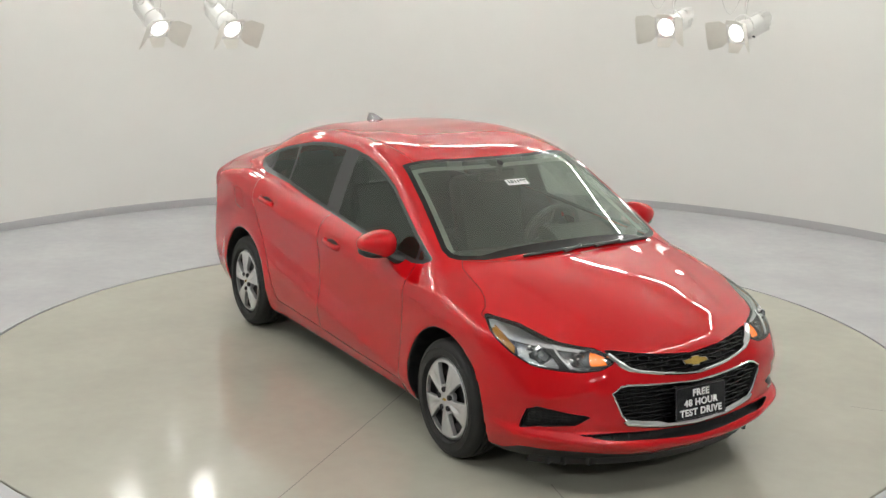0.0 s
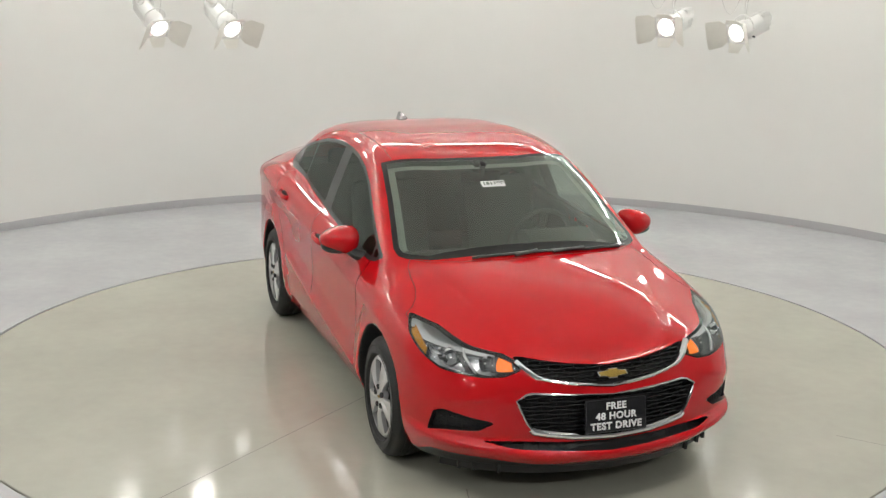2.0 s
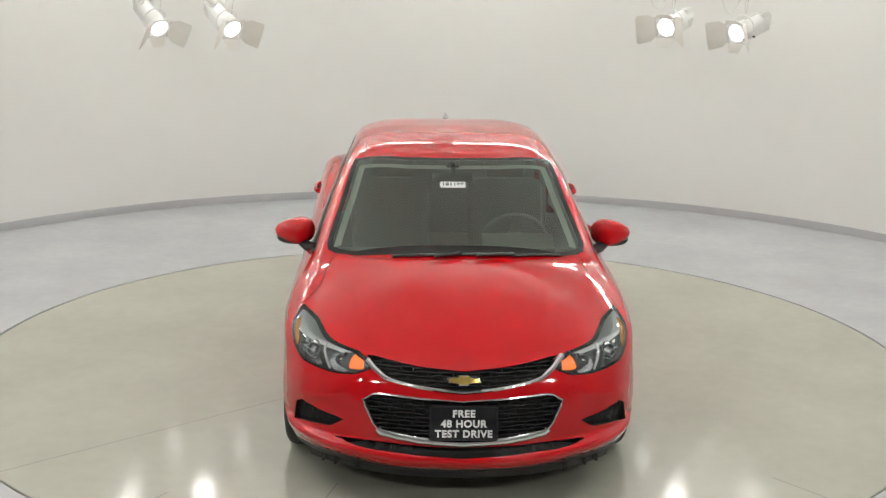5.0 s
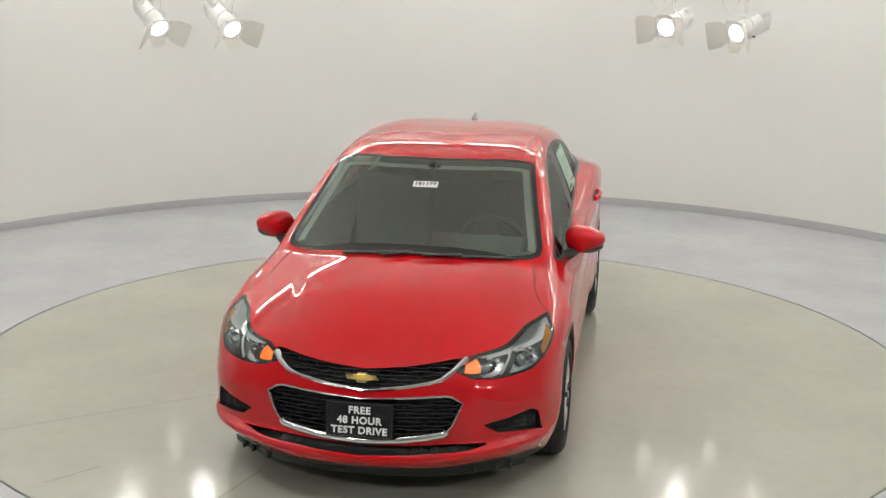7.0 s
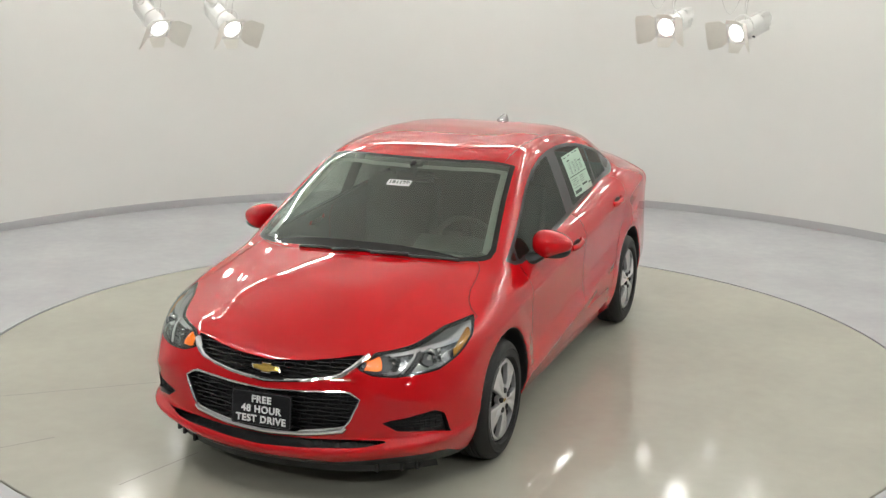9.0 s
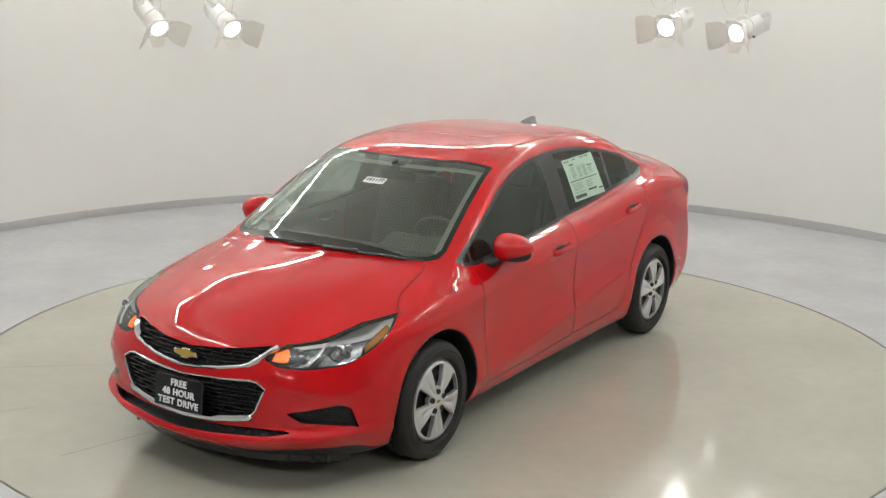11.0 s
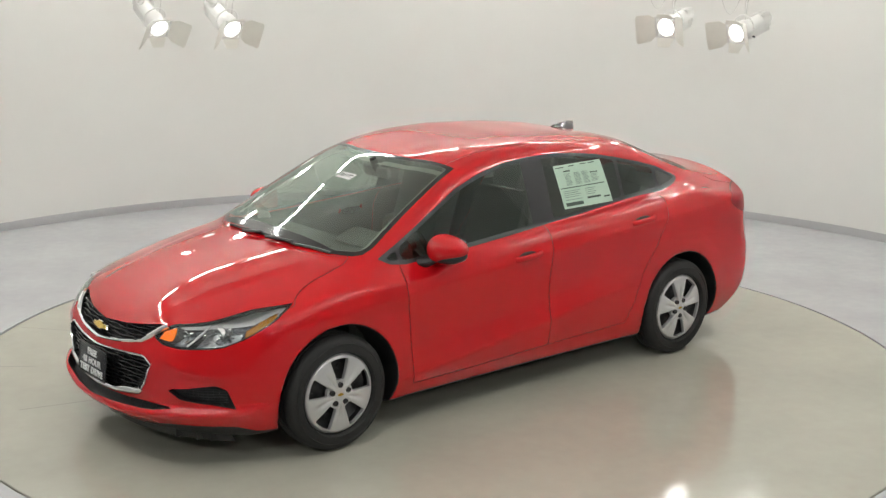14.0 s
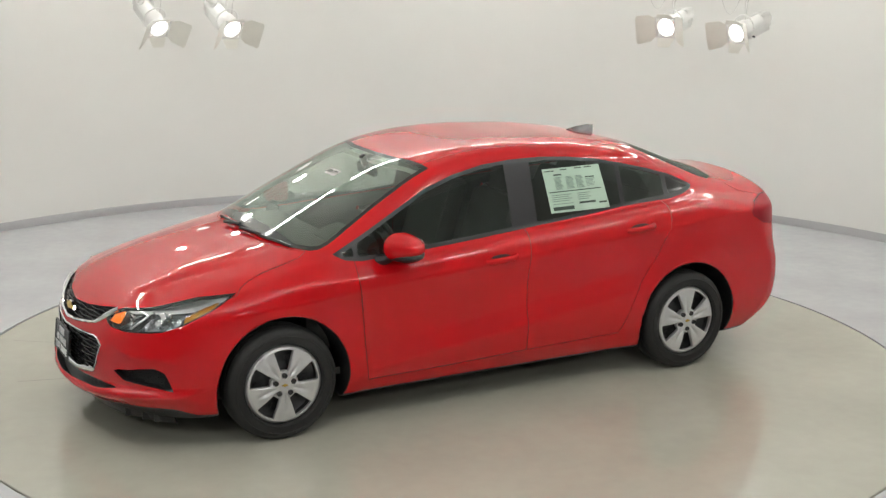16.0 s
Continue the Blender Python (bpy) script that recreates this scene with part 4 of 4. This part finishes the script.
def aerial():
    bm = bmesh.new()
    seg = 14
    rows = []
    for i in range(seg + 1):
        t = i / seg
        x = .105 - .20 * t
        h = .068 * t ** .8
        rows.append([(x - (.02 * u if t > .9 else 0), (1 - u ** 1.3) * .027 * min(1, 1.6 * (t + .08)) * sgn, h * u) for sgn in (1, -1) for u in (0, .3, .6, .85, 1)])
    vs = [[bm.verts.new((-1.09 + x, y, top_z(-1.09 + x, 0) - .004 + z)) for x, y, z in row] for row in rows]
    for a, b in zip(vs, vs[1:]):
        for k in (0, 1, 2, 3):
            bm.faces.new((a[k], b[k], b[k + 1], a[k + 1]))
            bm.faces.new((a[5 + k + 1], b[5 + k + 1], b[5 + k], a[5 + k]))
    for k in range(4):
        bm.faces.new((vs[-1][k], vs[-1][5 + k], vs[-1][5 + k + 1], vs[-1][k + 1]))
    bmesh.ops.remove_doubles(bm, verts=bm.verts, dist=1e-4)
    bmesh.ops.recalc_face_normals(bm, faces=bm.faces)
    part("roof_aerial", bm, FIN, CAR, "grey shark-fin roof aerial")


FIN = material("grey_fin_paint", (.085, .085, .09), .22, .5, 1.0)
aerial()


def price_sheet():
    tl, tr, br, bl = (Vector(p) for p in ((-.391, .638, 1.299), (-.804, .652, 1.305), (-.829, .740, 1.055), (-.402, .739, 1.052)))
    lift_out = Vector((0, -.020, -.008))

    def at(u, v, out=0.0):
        p = tl.lerp(tr, u).lerp(bl.lerp(br, u), v)
        p.y = side_y(p.x, p.z)
        return p + Vector((0, .92, .37)) * out + lift_out * .3

    def sheet(u0, v0, u1, v1, out, mat, name, parent):
        bm = bmesh.new()
        n = 6
        g = [[bm.verts.new(at(u0 + (u1 - u0) * i / n, v0 + (v1 - v0) * j / n, out)) for i in range(n + 1)] for j in range(n + 1)]
        for j in range(n):
            for i in range(n):
                bm.faces.new((g[j][i], g[j + 1][i], g[j + 1][i + 1], g[j][i + 1]))
        return part(name, bm, mat, parent)
    page = sheet(0, 0, 1, 1, .009, PAPER, "price_sheet", CAR)
    tagged(page, "pale green printed price sheet on the rear side window")
    ink = lambda a, b, c, d, dark=False: sheet(a, b, c, d, .0105, DARK_INK if dark else INK, "print_bar", page)
    ink(.03, .05, .20, .07, True), ink(.30, .04, .42, .06, True), ink(.55, .03, .68, .05, True), ink(.72, .03, .86, .05, True)
    ink(.17, .14, .31, .17, True)
    for col, (a, b) in enumerate(((.17, .30), (.36, .50), (.53, .66))):
        for r in range(11):
            ink(a, .21 + .026 * r, b - .03 * ((r * 7 + col * 3) % 4) / 3, .222 + .026 * r)
    for r in range(6):
        ink(.70, .30 + .03 * r, .86 - .02 * (r % 3), .312 + .03 * r)
    ink(.70, .25, .86, .275, True)
    ink(.03, .525, .47, .545, True), ink(.48, .525, .93, .545, True)
    for r in range(4):
        ink(.06, .60 + .045 * r, .40 - .05 * (r % 2), .615 + .045 * r)
        ink(.50, .60 + .045 * r, .72 - .04 * (r % 2), .615 + .045 * r)
    ink(.05, .87, .40, .95, True), ink(.50, .80, .78, .845, True), ink(.84, .84, .97, .875, True)
    ink(.06, .80, .40, .815)
    # stock tag high on the windscreen
    bm = bmesh.new()
    pts = [(.638, .064), (.638, -.078), (.690, -.078), (.690, .064)]
    bm.faces.new([bm.verts.new((x, y, top_z(x, y) + .0015)) for x, y in pts])
    tag = part("stock_tag", bm, WHITE_INK, CAR, "small white tag with dark digits on the windscreen")
    turn = Matrix(((0, -.905, .425, .664), (1, 0, 0, -.007), (0, .425, .905, top_z(.664, 0) + .004), (0, 0, 0, 1)))
    text_mesh("181199", .038, turn, DARK_INK, tag, depth=.0006, bold=.0012)


price_sheet()


# ---- wheels ----
def wheel():
    """Axis along local +z, which points away from the car."""
    ob = new("wheel")
    bm = bmesh.new()
    prof = [(.211, .040), (.215, .066), (.223, .080), (.232, .089), (.258, .091), (.282, .086), (.298, .074), (.307, .058), (.3105, .040), (.311, .034), (.305, .032), (.305, .026), (.311, .024), (.311, .003), (.305, .001), (.305, -.005), (.311, -.007), (.311, -.030), (.305, -.032), (.305, -.038), (.311, -.040), (.307, -.075), (.29, -.092), (.24, -.095), (.2, -.07)]
    add_lathe(bm, prof, 96)
    for r in (.226, .268):
        add_lathe(bm, [(r - .003, .0885), (r, .0925), (r + .003, .0895)], 96)
    part("tyre", bm, RUBBER, ob, "black rubber tyre")
    bm = bmesh.new()
    add_lathe(bm, [(.203, .060), (.196, .045), (.19, -.05), (.198, -.08)], 64)
    add_lathe(bm, [(.19, .03), (.150, .012), (.105, .020), (.07, .032), (.02, .034)], 48)
    for k in range(10):
        a = radians(36 * k)
        add_cyl(bm, .017, .017, .012, Matrix.Translation((.135 * math.cos(a), .135 * math.sin(a), .018)), 12)
    add_lathe(bm, [(.03, -.03), (.14, -.03), (.14, -.01), (.03, -.01)], 32)
    part("steel_rim", bm, STEEL, ob, "dark painted steel rim")
    # silver five-spoke cover cut from a dished disc
    nr, na = 34, 240
    rr = np.linspace(.004, .221, nr)
    aa = np.linspace(0, 2 * math.pi, na, endpoint=False)
    R, A = np.meshgrid(rr, aa, indexing="ij")
    x, y = R * np.cos(A), R * np.sin(A)
    period = 2 * math.pi / 5
    d = (A + math.pi / 2 + period / 2) % period - period / 2
    spoke = np.abs(d) / (period / 2)
    dish = .082 + .010 * np.sin(np.clip(R / .2, 0, 1) * math.pi) - .030 * np.clip((R - .196) / .025, 0, 1) ** 2
    ridge = -.010 * np.exp(-(d / .10) ** 2) * np.clip((R - .045) / .03, 0, 1) * np.clip((.17 - R) / .06, 0, 1)
    fall = -.012 * np.clip((spoke - .45) / .3, 0, 1) * np.clip((R - .04) / .03, 0, 1) * np.clip((.195 - R) / .02, 0, 1)
    cap = .004 * np.clip((.032 - R) / .006, 0, 1)
    z = dish + ridge + fall + cap
    P = np.stack([x, y, z], -1).reshape(-1, 3)
    tri = []
    for i in range(nr - 1):
        for j in range(na):
            a, b = i * na + j, i * na + (j + 1) % na
            c, e = (i + 1) * na + j, (i + 1) * na + (j + 1) % na
            tri += [(a, c, e), (a, e, b)]
    tri = np.array(tri)

    def hole(Q):
        r = np.hypot(Q[:, 0], Q[:, 1])
        t = np.arctan2(Q[:, 1], Q[:, 0])
        dd = np.abs((t + math.pi / 2) % period - period / 2)
        wide = .022 + (r - .079) * .30
        return np.maximum(np.maximum(.079 - r, r - .192), (r * np.abs(np.sin(dd)) - wide))
    P, gone, kept = split(P, tri, hole)
    e = np.concatenate([kept[:, [0, 1]], kept[:, [1, 2]], kept[:, [2, 0]]])
    key = set(map(tuple, e.tolist()))
    rim = [(a, b) for a, b in key if (b, a) not in key and math.hypot(P[a][0], P[a][1]) > .02]
    n = len(P)
    low = P.copy()
    low[:, 2] -= .022
    me = bpy.data.meshes.new("wheel_cover")
    me.from_pydata(np.concatenate([P, low]).tolist(), [], kept.tolist() + [(b, a, a + n, b + n) for a, b in rim])
    me.materials.append(SILVER)
    me.shade_smooth()
    me.set_sharp_from_angle(angle=radians(40))
    cover = new("wheel_cover", me)
    cover.parent = ob
    tagged(cover, "silver five-spoke wheel cover")
    for k in range(5):
        a = -math.pi / 2 + period * (k + .5)
        bm = bmesh.new()
        add_lathe(bm, [(.0005, .086), (.010, .086), (.0125, .092), (.0145, .090), (.0145, .07)], 16, Matrix.Translation((.052 * math.cos(a), .052 * math.sin(a), .0035)))
        part("lug_nut", bm, STEEL, cover, "dark lug nut")
    bm = bmesh.new()
    tie = [(.016, .004), (.006, .004), (.006, .007), (-.006, .007), (-.006, .004), (-.018, .004), (-.016, -.004), (-.006, -.004), (-.006, -.007), (.006, -.007), (.006, -.004), (.018, -.004)]
    add_prism(bm, tie, .006, Matrix.Translation((0, 0, .088)))
    part("cap_badge", bm, GOLD, cover, "small gold badge")
    ob.parent = CAR
    return ob


wheel_a = wheel()
wheel_a.matrix_basis = pose(AXLE - .011, .790, .311, -90, 0, 0) @ pose(0, 0, 0, 0, 0, 180)
for x, s, twist in ((-AXLE - .008, 1, 3), (AXLE, -1, 8), (-AXLE, -1, 40)):
    copy_thing(wheel_a, pose(x, s * .790, .311, -90 * s, 0, 0) @ pose(0, 0, 0, 0, 0, twist))


# ---- spotlights on the studio's rig ----
def spotlight():
    """Hangs at the origin and shines along local -y, tilted by its pose."""
    ob = new("spotlight")
    bm = bmesh.new()
    m = pose(0, 0, 0, 90, 0, 0)
    add_lathe(bm, [(.001, -.42), (.05, -.42), (.060, -.40), (.060, -.14), (.078, -.11), (.078, .0), (.090, .0), (.090, .022), (.078, .022), (.078, .002)], 28, m)
    add_box(bm, (.11, .26, .09), (0, .24, -.05), None, .012)
    body = part("housing", bm, CAN_WHITE, ob, "white metal lamp housing")
    bm = bmesh.new()
    for k in range(5):
        add_box(bm, (.116, .008, .124), (0, .30 + .022 * k, 0), None, .003)
    part("cooling_fin", bm, CAN_WHITE, body)
    bm = bmesh.new()
    add_lathe(bm, [(.0005, .010), (.045, .010), (.076, .002)], 28, m)
    part("lens", bm, LENS, ob, "glowing white lens")
    bm = bmesh.new()
    add_box(bm, (.19, .012, .012), (0, -.022, .085))
    add_box(bm, (.19, .012, .012), (0, -.022, -.085))
    add_box(bm, (.012, .012, .18), (.09, -.022, 0))
    add_box(bm, (.012, .012, .18), (-.09, -.022, 0))
    part("gel_frame", bm, CAN_WHITE, ob)
    for name, hinge, axis, ang, w, h in (("barn_door", (.092, -.03, 0), "z", 22, .17, .20), ("barn_door", (-.092, -.03, 0), "z", -22, .17, .20), ("barn_door", (0, -.03, -.088), "x", 60, .16, .085), ("barn_door", (0, -.03, .088), "x", -75, .16, .05)):
        bm = bmesh.new()
        if axis == "z":
            q = [(0, -h * .40), (w * .28, -h * .58), (w * .94, -h * .62), (w, -h * .50), (w, h * .50), (w * .94, h * .62), (w * .28, h * .58), (0, h * .40)]
            sgn = 1 if hinge[0] > 0 else -1
            base = Matrix.Translation(hinge) @ pose(0, 0, 0, 0, 0, -42 * sgn) @ pose(0, 0, 0, 90, 0, 0) @ Matrix.Diagonal((sgn, 1, 1, 1))
        else:
            sgn = -1 if hinge[2] < 0 else 1
            q = [(-w * .5, 0), (w * .5, 0), (w * .32, h), (-w * .32, h)]
            base = Matrix.Translation(hinge) @ pose(0, 0, 0, 90 - 40 * -sgn if sgn < 0 else 130, 0, 0) @ Matrix.Diagonal((1, sgn, 1, 1))
        add_prism(bm, q, .003, base)
        bmesh.ops.recalc_face_normals(bm, faces=bm.faces)
        part(name, bm, BARN, ob, "cream sheet-metal barn door", smooth=False)
    bm = bmesh.new()
    arc = [(.10 * math.cos(a), .10, .10 * math.sin(a) + .02) for a in (radians(-10 + 200 * i / 14) for i in range(15))]
    add_tube(bm, arc, .007, 6)
    part("yoke", bm, CAN_WHITE, ob, "white mounting yoke")
    bm = bmesh.new()
    add_tube(bm, [(.06, .12, -.07), (.08, .12, -.075)], .008, 8)
    part("knob", bm, STEEL, ob, "black knob")
    return ob


def lamp_drop(top_from):
    """The rod and cable by which a lamp hangs."""
    x, y, z = top_from
    ob = new("hanging_rod")
    bm = bmesh.new()
    add_tube(bm, [(0, 0, z + .11), (0, 0, WALL_H)], .008, 8)
    part("rod", bm, CAN_WHITE, ob)
    bm = bmesh.new()
    add_tube(bm, [(.02, .10, z), (.05, .12, z - .02 + .25), (.03, .03, z + .7), (.012, .01, WALL_H)], .004, 6)
    part("cable", bm, CABLE, ob, "thin white cable")
    bm = bmesh.new()
    loop = [(-.02 - .30 * t, .02, z + .10 + .9 * (t - .35) ** 2 * 2.2) for t in np.linspace(0, 1.3, 16)]
    add_tube(bm, loop, .0035, 6)
    part("slack_cable", bm, CABLE, ob, "slack grey cable")
    ob.matrix_basis = pose(x, y, 0)
    tagged(ob, "white hanging rod with a cable", "lamp rod", "lamp rods")


proto = spotlight()
SPOTS = [(-2.435, 3.065, 1.884, 42, 36, LENS_DIM), (-1.817, 3.065, 1.883, 40, 30, LENS_DIM), (1.869, 3.065, 1.942, -36, 14, LENS_DIM), (2.47, 3.065, 1.902, -50, 17, LENS_DIM),
         (-2.85, 3.0, 2.55, 40, 25, LENS), (-2.25, 3.4, 2.57, 38, 25, LENS), (2.85, 3.0, 2.55, -40, 25, LENS), (2.25, 3.4, 2.57, -38, 25, LENS),
         (-2.9, -5.6, 2.9, 153, 21, LENS_FRONT), (-2.2, -6.1, 2.9, 160, 20, LENS_FRONT), (2.9, -5.6, 2.9, -153, 21, LENS_FRONT), (2.2, -6.1, 2.9, -160, 20, LENS_FRONT)]
for k, (x, y, z, yaw, down, lens) in enumerate(SPOTS):
    m = pose(x, y, z, 0, 0, yaw) @ pose(0, 0, 0, down, 0, 0)
    if k == 0:
        proto.matrix_basis = m
        ob = proto
    else:
        ob = copy_thing(proto, m)
    for c in ob.children:
        if c.name.startswith("lens"):
            c.data = c.data.copy()
            c.data.materials[0] = lens
    tagged(ob, "white theatre spotlight, lit, with cream barn doors", "spotlight", "hanging spotlights")
    hang = m @ Vector((0, .10, .02))
    lamp_drop((hang.x, hang.y, hang.z))


# ---- hairline joints in the turntable ----
def table_joints():
    joints = [((.45, -.49), (1.91, -2.26)), ((1.95, 1.61), (2.27, 1.87)), ((2.02, -.56), (2.52, -.69)), ((2.14, -1.37), (2.38, -1.54))]
    for a, b in joints:
        a, b = Vector((*a, 0)), Vector((*b, 0))
        d = (b - a).normalized()
        side = Vector((-d.y, d.x, 0)) * .0035
        bm = bmesh.new()
        n = 24
        row = []
        for i in range(n + 1):
            p = a.lerp(b, i / n) + side * .3 * math.sin(i * 1.7)
            row.append((bm.verts.new(p + side + Vector((0, 0, .0006))), bm.verts.new(p - side + Vector((0, 0, .0006)))))
        for p, q in zip(row, row[1:]):
            bm.faces.new((p[0], p[1], q[1], q[0]))
        bmesh.ops.recalc_face_normals(bm, faces=bm.faces)
        part("hairline_joint", bm, CRACK, TABLE)


table_joints()


# ---- what moves: the turntable and the car on it ----
def motions():
    turn = [(0, -59.38), (1.5, -68.03), (2.5, -73.85), (3.5, -79.68), (4, -82.58), (7, -99.78), (8, -105.55), (9, -111.30), (11.5, -125.60), (12.5, -131.34), (14, -139.88), (16, -150.94)]
    rows = [(t, pose(0, 0, 0, 0, 0, a)) for t, a in turn]
    walk(TABLE, rows)
    walk(CAR, [(t, m @ pose(0.109, 0.0355, 0)) for t, m in rows])


motions()
